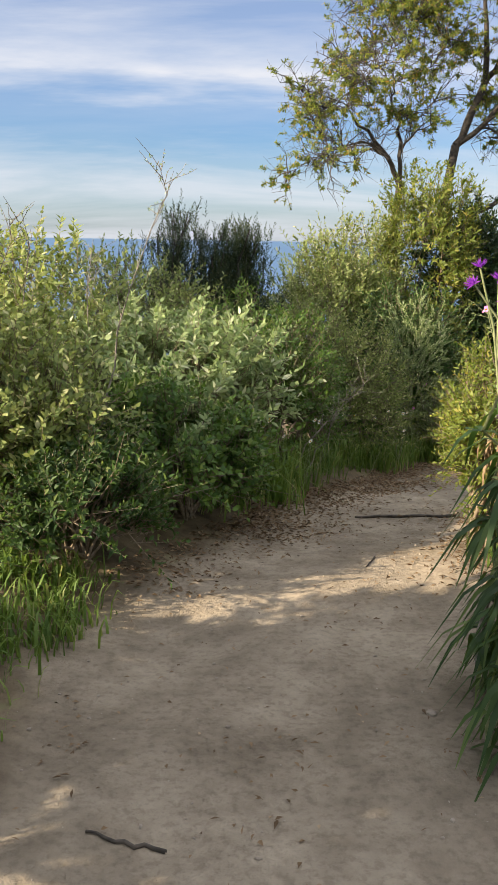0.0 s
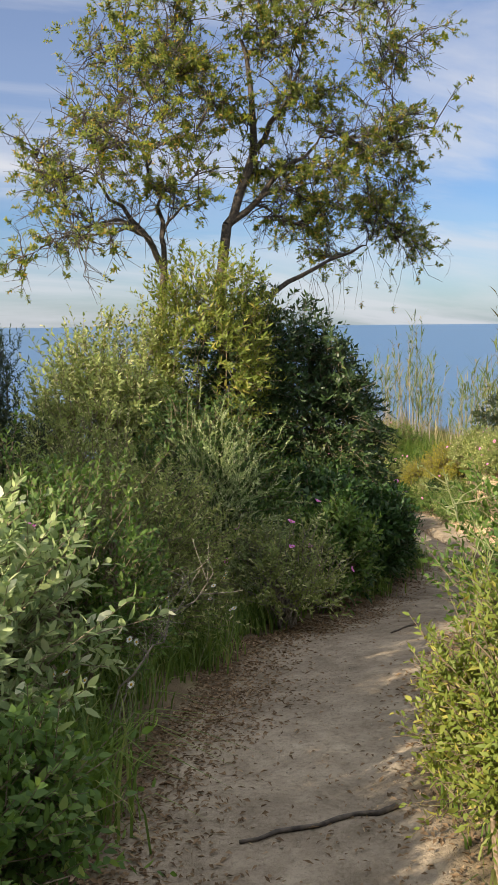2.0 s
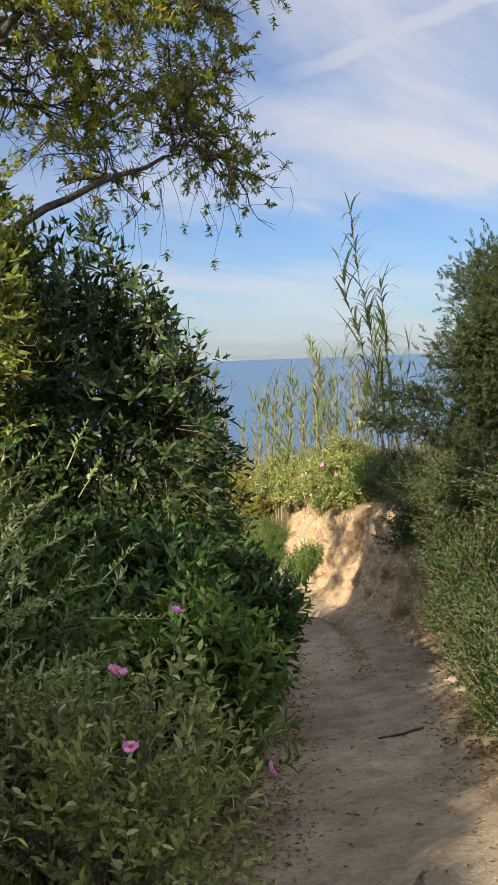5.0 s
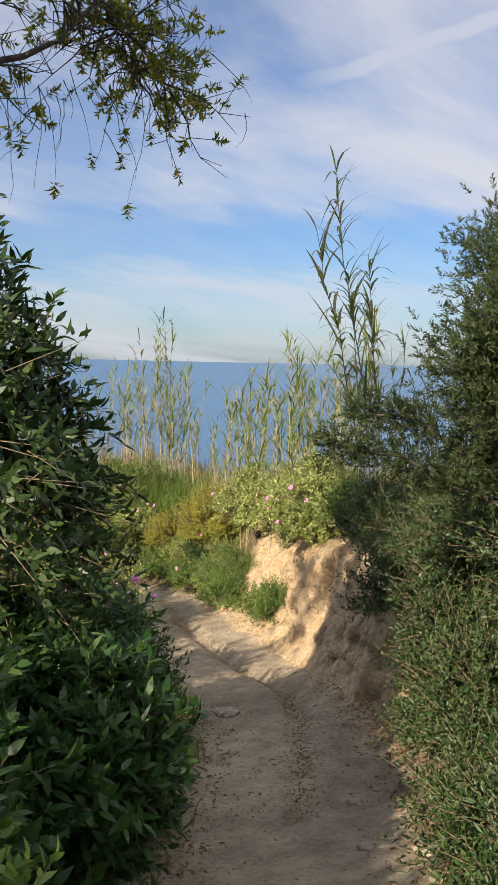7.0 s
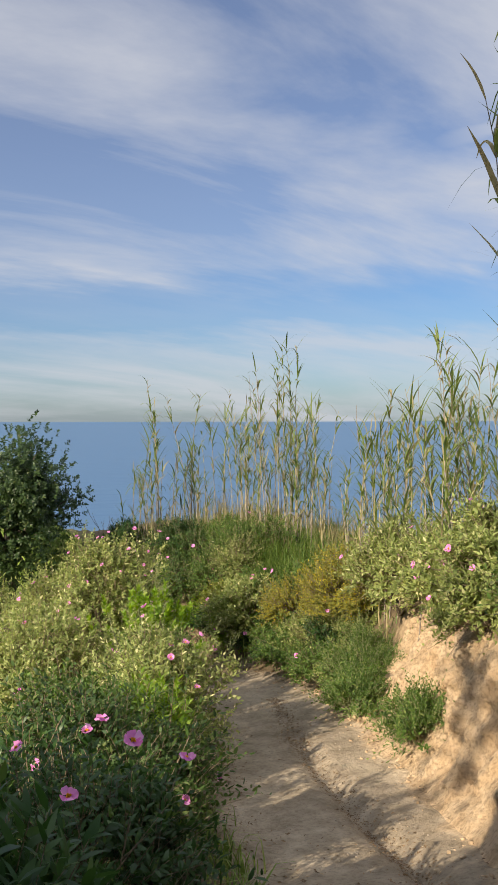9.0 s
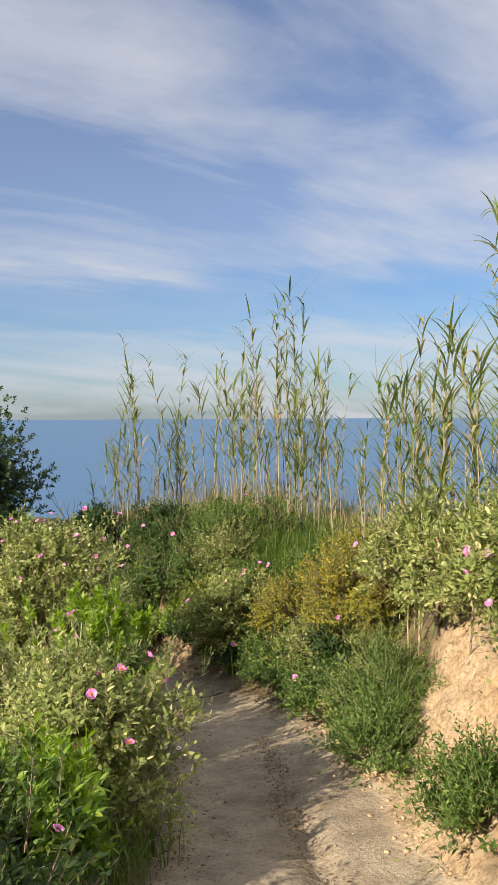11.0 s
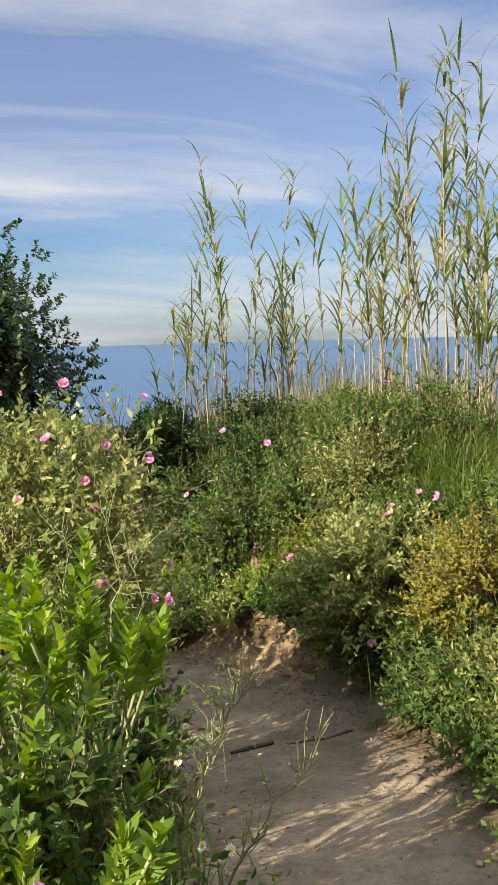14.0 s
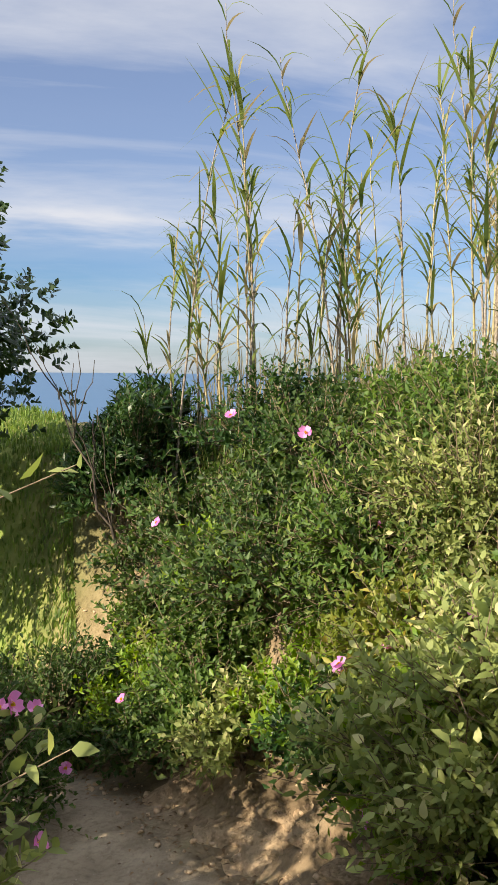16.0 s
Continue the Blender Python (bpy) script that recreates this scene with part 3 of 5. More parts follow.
def shrub(name, label, category, x, y, rx, ry, h, mat, seed, twigs=700, k=9, L=0.045, W=0.015, twig=0.16, spread=0.9, droop=0.15,
          up=0.6, fine=False, stems=17, stem_mat=STEM, hollow=0.45, flowers=0, flowers_at=(), sink=0.03, group="", rough=0.36, base=0.4, curl=0.15, fsize=1.0):
    """A bush: bent stems from one foot, twigs in a lumpy dome, leaves along every twig."""
    g = np.random.default_rng(seed)
    z0 = float(ground_z(x, y)) - sink
    ob = thing(name, x, y, z0, label, category, group)
    heads = unit(g.normal(size=(400, 3)))
    heads = heads[heads[:, 2] > -0.5][:int(14 + 26 * min(1.5, rx * h))]
    which = g.integers(0, len(heads), twigs)
    loose = g.uniform(0, 1, twigs) < 0.16
    d = unit(np.where(loose[:, None], g.normal(size=(twigs, 3)), heads[which] + g.normal(0, 0.15, (twigs, 3))))
    d[:, 2] = np.where(d[:, 2] < -0.5, -d[:, 2], d[:, 2])
    head_r = g.uniform(0.6, 1.16, len(heads))[which]
    rr = (hollow + (1 - hollow) * g.uniform(0, 1, len(d)) ** 0.6) * (1 + 0.55 * rough * lumps(d, g)) * np.where(loose, 0.9, head_r)
    C = np.array([0, 0, base * h])
    half_h = np.where(d[:, 2] > 0, (1 - base) * h, base * h * 1.1)
    O = C + d * rr[:, None] * np.stack([np.full(len(d), rx), np.full(len(d), ry), half_h], -1)
    lo = ground_z(O[:, 0] + x, O[:, 1] + y) - z0
    O[:, 2] = np.maximum(O[:, 2], lo + 0.03 + g.uniform(0, 0.1, len(O)))
    D = unit(d * 0.8 + np.array([0, 0, up]) + (d - heads[which]) * 1.6 * (~loose)[:, None] + g.normal(0, 0.3, d.shape))
    T = twig * g.uniform(0.5, 1.4, len(d)) * np.where(g.uniform(0, 1, len(d)) < 0.06, 1.2 if fine else 1.9, 1.0)
    tr = Tris()
    twig_leaves(tr, O, D, T, k, L, W if fine else 1.35 * W, spread, droop, g, fine or L >= 0.044, curl)
    part("foliage", tr.mesh("foliage", mat), ob)["kind"] = "stuff"
    st = Tris()
    E = O + D * T[:, None] - np.array([0, 0, 1.0]) * (droop * T)[:, None]
    add_tubes(st, O - D * 0.05, E, 0.0024, 0.001)
    pick = g.permutation(len(O))[:stems]
    for i in pick:
        foot = np.array([*(g.normal(0, 0.09, 2) * (rx, ry)), 0.0])
        pts = bend(foot, O[i], np.array([0, 0, 0.25 * h]) * g.uniform(0.2, 1), g)
        add_limb(st, pts, np.linspace(0.003 + 0.009 * min(h, 1.3), 0.002, len(pts)), 5)
    part("branchwork", st.mesh("branchwork", stem_mat, True), ob)["kind"] = "stuff"
    spots = [(np.array(p) - (x, y, z0), None) for p in flowers_at]
    top = np.where((d[:, 2] > -0.15) & (rr > 0.8))[0]
    for i in g.permutation(top)[:flowers]:
        spots.append((E[i] + D[i] * 0.03, d[i]))
    for p, dd in spots:
        if dd is None:
            dd = unit(p - C)
        add_flower(ob, Vector(p), unit(dd + np.array([-0.3, -0.2, 0.45]) + g.normal(0, 0.35, 3)), fsize * g.uniform(0.85, 1.25), g)
    return ob


def grass_field(name, label, n, sampler, hmin, hmax, mat, seed, width=0.006, lean=0.5):
    """Grass: bent blades of three joints, rooted in the ground."""
    g = np.random.default_rng(seed)
    x, y = sampler(g, n)
    z = ground_z(x, y) - 0.01
    n = len(x)
    h = g.uniform(hmin, hmax, n) * g.uniform(0.6, 1, n)
    a = g.uniform(0, 6.28, n)
    d = np.stack([np.cos(a), np.sin(a), np.zeros(n)], -1)
    s = np.stack([-np.sin(a), np.cos(a), np.zeros(n)], -1)
    bendy = lean * g.uniform(0.2, 1.4, n)[:, None]
    P = np.stack([x, y, z], -1)
    w = width * g.uniform(0.6, 1.4, n)[:, None]
    up = np.array([0, 0, 1.0])
    H = h[:, None]
    p1 = P + up * H * 0.45 + d * H * 0.10 * bendy
    p2 = P + up * H * 0.80 + d * H * 0.38 * bendy
    p3 = P + up * H * (1.0 - 0.25 * bendy) + d * H * 0.8 * bendy
    vs = np.stack([P - s * w, P + s * w, p1 + s * w * 0.9, p1 - s * w * 0.9, p2 + s * w * 0.6, p2 - s * w * 0.6, p3], 1)
    t = np.array([[0, 1, 2], [0, 2, 3], [3, 2, 4], [3, 4, 5], [5, 4, 6]])
    tr = Tris()
    tr.add(vs.reshape(-1, 3), (np.arange(n)[:, None, None] * 7 + t[None]).reshape(-1, 3))
    return tagged(new(name, tr.mesh(name, mat)), label, "grass", kind="stuff")


def along_left(y0, y1, near, far):
    def f(g, n):
        y = g.uniform(y0, y1, n)
        return np.interp(y, LE_Y, LE_X) - g.uniform(near, far, n) ** 1.0, y
    return f


def along_right(y0, y1, near, far):
    def f(g, n):
        y = g.uniform(y0, y1, n)
        return np.interp(y, RE_Y, RE_X) + g.uniform(near, far, n), y
    return f


def clumped(sampler, clumps, spread):
    def f(g, n):
        cx, cy = sampler(g, clumps)
        i = g.integers(0, clumps, n)
        return cx[i] + g.normal(0, spread, n), cy[i] + g.normal(0, spread, n)
    return f


# ---- the tree and the thicket round its foot ----
def big_tree():
    g = np.random.default_rng(5)
    x, y = 2.3, 11.3
    z0 = float(ground_z(x, y)) - 0.05
    ob = thing("tree", x, y, z0, "spreading tree with bare inner twigs and leaf clumps", "tree")
    org = np.array([x, y, z0])
    wood, fol, tw = Tris(), Tris(), Tris()
    fork_a, fork_b, fork_c = np.array([1.9, 11.3, 2.1]), np.array([2.52, 11.2, 2.55]), np.array([2.86, 11.35, 3.3])
    low_r = np.array([2.75, 11.3, 1.75])
    for a, b, r0, r1 in (((x - .05, y, z0), fork_a, .06, .04), ((x + .05, y, z0), fork_b, .075, .05), (fork_b, fork_c, .05, .042), ((x + .08, y, z0), low_r, .055, .035)):
        pts = bend(a, b, (0.06, 0, 0), g)
        add_limb(wood, pts - org, np.linspace(r0, r1, len(pts)), 8)
    limbs = [
        (fork_a, (0.85, 10.7, 2.6)), (fork_a, (0.75, 11.2, 3.0)), (fork_a, (1.1, 11.0, 3.45)), (fork_a, (1.35, 10.6, 3.1)), (fork_a, (1.5, 11.6, 3.7)),
        (fork_a, (0.9, 11.8, 2.9)), (fork_b, (1.95, 10.9, 3.25)), (fork_c, (1.45, 11.2, 4.35)), (fork_c, (1.9, 11.5, 4.9)), (fork_c, (2.5, 11.1, 5.1)),
        (fork_c, (3.0, 11.6, 5.2)), (fork_c, (2.3, 11.9, 4.3)), (fork_c, (3.5, 11.2, 4.9)), (fork_c, (4.15, 11.3, 4.85)), (fork_c, (4.5, 11.5, 4.3)),
        (fork_c, (3.7, 11.8, 4.0)), (fork_c, (4.25, 11.0, 3.6)), (fork_b, (3.6, 11.0, 3.1)), (fork_b, (4.4, 11.6, 2.9)), (low_r, (3.4, 11.2, 2.45)),
        (low_r, (4.2, 11.3, 2.6)), (low_r, (4.75, 11.7, 2.5)), (low_r, (5.05, 11.95, 2.35)), (low_r, (3.9, 11.9, 2.2)), (fork_a, (0.8, 11.5, 2.35)),
        (fork_b, (2.0, 11.0, 3.9)), (fork_b, (2.4, 11.0, 3.6)), (fork_c, (2.9, 11.0, 4.5)), (fork_b, (3.1, 11.1, 3.7)), (fork_c, (1.7, 11.0, 4.0)), (fork_b, (3.9, 11.3, 3.4)),
        (fork_b, (3.4, 11.2, 2.8)), (fork_c, (4.6, 11.6, 3.5)), (fork_b, (2.9, 11.4, 3.1)), (fork_c, (3.3, 11.1, 4.4)), (fork_c, (2.2, 11.2, 4.7)), (fork_b, (1.75, 11.2, 2.9)),
    ]
    # every limb leaves the nearest suitable place of the wood that already stands
    nodes = []

    def keep(pts, r):
        way = unit(np.gradient(pts, axis=0))
        for k in range(1, len(pts)):
            nodes.append((pts[k], way[k], r[k]))

    for a, b, r0, r1 in ((fork_a - (0.1, 0, 0.8), fork_a, .05, .04), (fork_b - (0.05, 0, 0.9), fork_b, .06, .05), (fork_b, fork_c, .05, .042), (low_r - (0.2, 0, 0.6), low_r, .045, .035)):
        line = a + (b - a) * np.linspace(0, 1, 6)[:, None]
        keep(line, np.linspace(r0, r1, 6))
    for a, b, r0, r1 in ((fork_c, (2.72, 11.3, 4.35), .040, .018), (fork_c, (3.35, 11.3, 4.15), .034, .015), (fork_b, (3.45, 11.2, 3.35), .036, .015), (fork_a, (1.3, 11.2, 2.85), .036, .014),
                         (fork_a, (1.75, 11.3, 3.1), .03, .013), (low_r, (4.1, 11.4, 2.4), .032, .012)):
        line = bend(a, b, (0.1, 0, 0.1), g, 8)
        add_limb(wood, line - org, np.linspace(r0, r1, 8), 7)
        keep(line, np.linspace(r0, r1, 8))
    far = []
    for a, tip in limbs:
        tip = np.array(tip) + (0, 0, 0.12 if a is low_r else 0)
        far.append((a, tip, True))
        for q in range(2):
            step = g.normal(0, 0.26, 3) * (1.2, 1, 0.9)
            far.append((a, tip + (np.abs(step) * (1, 1, 0.7) * (-1, 1, 1) if a is low_r else step * (0.6, 1, 1) if a is fork_a else step), False))
    far.sort(key=lambda e: np.linalg.norm(e[1] - e[0]))
    O, D, T = [], [], []
    for a, tip, main in far:
        best, where = 1e9, None
        for p, w, r in nodes:
            v = tip - p
            ln = np.linalg.norm(v)
            cost = ln + 0.9 * ln * max(0.0, 0.75 - float(v @ w) / max(ln, 1e-6)) + (0.3 if v[2] < -0.2 else 0)
            if ln > 0.15 and cost < best:
                best, where = cost, (p, w, r)
        p, w, r = where
        ln = np.linalg.norm(tip - p)
        s_ = np.linspace(0, 1, 8)[:, None]
        ctrl = p + w * ln * 0.45 + g.normal(0, 0.06, 3) * ln
        pts = (1 - s_) ** 2 * p + 2 * s_ * (1 - s_) * ctrl + s_ ** 2 * tip
        pts[1:-1] += g.normal(0, 0.028, (6, 3)) * ln ** 0.5
        r0 = min(0.8 * r, 0.010 + 0.017 * ln)
        rad = np.linspace(r0, 0.0045, 8)
        add_limb(wood, pts - org, rad, 6)
        keep(pts, rad)
        for q in range(int(6 + 9 * ln)):
            t_ = g.uniform(0.2, 1.0)
            i = min(int(t_ * 7), 6)
            b0 = pts[i] + (pts[i + 1] - pts[i]) * (t_ * 7 - i)
            out = unit(unit(pts[i + 1] - pts[i]) * 0.6 + g.normal(0, 0.7, 3) + (0, 0, 0.1))
            e = b0 + out * g.uniform(0.2, 0.5) * (0.6 + 0.5 * t_)
            sub = bend(b0, e, (0, 0, 0.05), g, 5)
            add_limb(wood, sub - org, np.linspace(0.007, 0.0025, 5), 4)
            for r_ in range(6):
                b = sub[g.integers(2, 5)]
                dd = unit(out * 0.5 + g.normal(0, 0.75, 3))
                tl = g.uniform(0.1, 0.28)
                add_tubes(tw, (b - org)[None], (b + dd * tl - org)[None], 0.003, 0.0015)
                if g.uniform() < (0.03 if a is low_r else 0.06) + 0.4 * t_ ** 3:
                    O.append(b + dd * tl * 0.6 - org), D.append(dd), T.append(0.09)
        for q in range((12 if a is fork_a else 26 if a is low_r else 40) if main else 9 if a is low_r or a is fork_a else 14):
            dd = unit(g.normal(0, 1, 3) + unit(tip - p) * 0.5)
            c = tip + dd * g.uniform(0.0, 0.3) * (1.25, 1.25, 0.7)
            O.append(c - org), D.append(unit(dd + (0, 0, -0.1))), T.append(0.10)
    # hanging dead twigs under the long low branch
    for q in range(40):
        s = g.uniform(0.3, 1)
        b = low_r + (np.array([4.9, 11.8, 2.5]) - low_r) * s + g.normal(0, 0.2, 3) * (1, 1, 0.5)
        e = b + np.array([g.normal(0, 0.12), g.normal(0, 0.12), -g.uniform(0.12, 0.5)])
        add_limb(tw, bend(b, e, (0.05, 0, 0), g, 5) - org, np.linspace(0.003, 0.001, 5), 3)
        if g.uniform() < 0.3:
            O.append(e - org), D.append(np.array([0, 0, -1.0])), T.append(0.07)
    O, D, T = np.array(O), np.array(D), np.array(T)
    twig_leaves(fol, O, D, T, 20, 0.05, 0.02, 1.1, 0.1, g, True, 0.25)
    part("trunk", wood.mesh("trunk", BARK, True), ob, "grey-brown forked trunk and limbs")
    part("twig_work", tw.mesh("twig_work", BARK), ob, "bare twigs, some hanging dead")["kind"] = "stuff"
    part("crown", fol.mesh("crown", TREELEAF), ob, "clumps of lance-shaped green and rusty leaves")["kind"] = "stuff"


big_tree()

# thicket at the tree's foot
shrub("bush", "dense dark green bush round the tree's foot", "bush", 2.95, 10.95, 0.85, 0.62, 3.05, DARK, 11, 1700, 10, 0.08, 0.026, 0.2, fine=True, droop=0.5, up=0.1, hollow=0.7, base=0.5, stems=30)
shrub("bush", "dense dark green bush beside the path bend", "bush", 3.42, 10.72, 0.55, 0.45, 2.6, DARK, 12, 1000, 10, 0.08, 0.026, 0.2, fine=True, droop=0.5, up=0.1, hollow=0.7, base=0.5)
shrub("climber", "yellow-green climbing plant lit by the sun", "climber", 2.15, 10.75, 0.7, 0.55, 3.3, YELLOW, 13, 1500, 10, 0.07, 0.024, 0.2, fine=True, droop=0.3, hollow=0.75, base=0.62, stems=20)
# lighter rockrose leaf colour stands in for sunlight on this shrub
shrub("shrub", "tall grey-green shrub with fine leaves", "shrub", 1.1, 10.3, 0.95, 0.8, 2.85, CISTUS, 14, 2900, 11, 0.055, 0.018, 0.22, hollow=0.5, stems=40)
# this shrub's darker leaf colour stands in for deep shade
shrub("shrub", "rounded olive-green shrub below the tree", "shrub", 1.75, 9.5, 0.75, 0.7, 1.75, SCRUBSHADE, 15, 1900, 11, 0.055, 0.018, 0.2, hollow=0.5, stems=36)
shrub("shrub", "pale silvery upright shrub in the shade", "shrub", 1.65, 8.75, 0.42, 0.35, 1.75, SILVER, 16, 560, 14, 0.03, 0.009, 0.13, up=0.4, hollow=0.3, stems=16, stem_mat=GREENSTEM, base=0.35, spread=0.6)
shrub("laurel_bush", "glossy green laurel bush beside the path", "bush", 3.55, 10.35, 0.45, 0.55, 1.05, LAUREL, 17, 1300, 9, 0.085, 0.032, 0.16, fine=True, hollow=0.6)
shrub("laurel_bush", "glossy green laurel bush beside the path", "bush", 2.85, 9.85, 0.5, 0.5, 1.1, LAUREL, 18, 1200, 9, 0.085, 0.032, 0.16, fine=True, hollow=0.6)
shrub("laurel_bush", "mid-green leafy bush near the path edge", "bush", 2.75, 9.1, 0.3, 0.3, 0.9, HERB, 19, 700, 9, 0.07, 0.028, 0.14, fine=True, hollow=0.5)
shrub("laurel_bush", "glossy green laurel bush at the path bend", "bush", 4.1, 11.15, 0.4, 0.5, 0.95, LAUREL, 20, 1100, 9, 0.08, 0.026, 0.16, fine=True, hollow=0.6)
shrub("rockrose", "pink-flowered rockrose with silvery stems", "shrub", 2.05, 8.45, 0.42, 0.4, 0.85, CISTUS, 21, 520, 9, 0.045, 0.014, 0.18, up=1.0, flowers=5, flowers_at=[(2.08, 8.38, 0.17), (2.3, 8.4, 0.3), (2.0, 8.15, 0.05)], stem_mat=DEADSTEM, hollow=0.2, stems=60)

# hedge beside the start of the path
shrub("rockrose", "pale-leaved rockrose bush crowding the path", "shrub", -0.5, 5.5, 0.75, 0.8, 1.2, SILVER, 31, 1500, 10, 0.064, 0.021, 0.16, flowers=3, flowers_at=[(-0.37, 4.98, 0.5)], hollow=0.55)
shrub("rockrose", "green rockrose bush with low leafy branches", "shrub", -0.35, 4.75, 0.45, 0.4, 0.72, HERB, 32, 950, 9, 0.046, 0.019, 0.14, hollow=0.5)
shrub("rockrose", "pale-leaved rockrose bush in full leaf", "shrub", -1.5, 5.5, 0.85, 0.8, 1.45, CISTUS, 33, 1400, 10, 0.06, 0.02, 0.17, hollow=0.55)
shrub("rockrose", "green rockrose bush beside the path", "shrub", -1.2, 4.2, 0.6, 0.6, 0.95, CISTUS, 34, 1400, 9, 0.046, 0.018, 0.16, hollow=0.5)
shrub("rockrose", "pale green rockrose bush behind the hedge", "shrub", -0.7, 7.0, 0.9, 0.8, 1.7, CISTUS, 35, 1400, 10, 0.045, 0.014, 0.17, hollow=0.55)
shrub("rockrose", "silvery rockrose bush at the bend", "shrub", 0.22, 6.6, 0.5, 0.55, 1.15, HERB, 36, 1600, 10, 0.045, 0.014, 0.15, hollow=0.55)
# pale leaves here also carry sunlight in their colour
shrub("rockrose", "pale olive shrub on the slope", "shrub", 0.65, 7.9, 0.7, 0.6, 1.45, CISTUS, 37, 1500, 10, 0.04, 0.012, 0.17, hollow=0.5)
shrub("rockrose", "low green rockrose at the path's edge", "shrub", -0.75, 3.75, 0.36, 0.42, 0.55, SCRUBSHADE, 532, 800, 9, 0.042, 0.016, 0.14, hollow=0.4)
# sunlight put into the paler leaf colour
shrub("shrub", "grey-green shrub filling the gap below the tree", "shrub", 1.55, 10.75, 0.7, 0.6, 2.3, CISTUS, 533, 1300, 10, 0.055, 0.018, 0.2, hollow=0.5)
shrub("shrub", "low green shrub on the shaded slope", "shrub", 1.05, 8.5, 0.5, 0.5, 1.1, HERB, 41, 1200, 10, 0.045, 0.015, 0.16, hollow=0.5)
shrub("shrub", "low green shrub under the taller bushes", "shrub", 2.2, 9.4, 0.6, 0.5, 1.1, HERB, 42, 1200, 10, 0.05, 0.018, 0.15, hollow=0.5)
# paler leaf colour again in place of sunlight
shrub("shrub", "olive-green shrub further up the slope", "shrub", 0.3, 9.6, 0.7, 0.7, 1.7, CISTUS, 43, 1500, 10, 0.045, 0.014, 0.18, hollow=0.5)
shrub("shrub", "dense green shrub behind the hedge", "shrub", -2.4, 6.3, 1.0, 1.1, 1.7, CISTUS, 44, 1100, 9, 0.05, 0.016, 0.18, hollow=0.55)
# three unseen shrubs, added to keep sun off the path's start
shrub("shrub", "dense green shrub added out of view to shade the trail", "shrub", -2.15, 3.95, 0.7, 0.7, 1.7, HERB, 45, 1900, 9, 0.05, 0.016, 0.18, hollow=0.55)
shrub("shrub", "dense green shrub added out of view to shade the trail", "shrub", -2.3, 1.35, 0.85, 1.15, 2.3, HERB, 46, 3200, 9, 0.10, 0.04, 0.18, hollow=0.55)
shrub("shrub", "dense green shrub added out of view to shade the trail", "shrub", -2.3, -0.45, 0.9, 1.2, 2.8, HERB, 47, 3200, 9, 0.10, 0.04, 0.18, hollow=0.55)

# unseen evergreen row, added on the slope beside the trail to keep the low sun off the path
for k, (tx, ty, tr_, th) in enumerate([(-4.2, 4.7, 0.9, 2.6), (-4.4, 6.3, 1.3, 4.5), (-4.5, 8.3, 1.4, 4.6)]):
    shrub("unseen_shade_bush", "tall dense evergreen bush added out of view for its shade", "bush", tx, ty, tr_, tr_, th, DARK, 600 + k, 2600, 9, 0.11, 0.05, 0.24, fine=True, hollow=0.3, base=0.5, stems=26, group="evergreen row beside the trail")


def heath(x, y, h, seed):
    """Tree heath: upright dark plumes on bare stems."""
    g = np.random.default_rng(seed)
    z0 = float(ground_z(x, y)) - 0.03
    ob = thing("tree_heath", x, y, z0, "dark tree heath with upright plumes", "shrub", "tree heaths behind the hedge")
    fol, st = Tris(), Tris()
    for q in range(15):
        foot = np.array([*g.normal(0, 0.08, 2), 0])
        top = np.array([*g.normal(0, 0.33, 2), h * g.uniform(0.72, 1.0)])
        pts = bend(foot, top, (0, 0, 0.1), g, 8)
        add_limb(st, pts, np.linspace(0.02, 0.006, 8), 5)
        n = 90
        s = g.uniform(0.55, 1.0, n) * 7
        i = np.minimum(s.astype(int), 6)
        O = pts[i] + (pts[i + 1] - pts[i]) * (s - i)[:, None] + g.normal(0, 0.06, (n, 3)) * (1, 1, 0.6)
        D = unit(g.normal(0, 0.3, (n, 3)) + (0, 0, 1))
        twig_leaves(fol, O, D, np.full(n, 0.14), 12, 0.034, 0.010, 0.7, 0, g)
    part("branchwork", st.mesh("branchwork", BARK, True), ob)["kind"] = "stuff"
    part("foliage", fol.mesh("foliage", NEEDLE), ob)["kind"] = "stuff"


for k, (hx, hy, hh) in enumerate([(-0.75, 8.6, 2.3), (-0.3, 8.7, 2.15), (0.15, 8.8, 2.1)]):
    heath(hx, hy, hh, 60 + k)


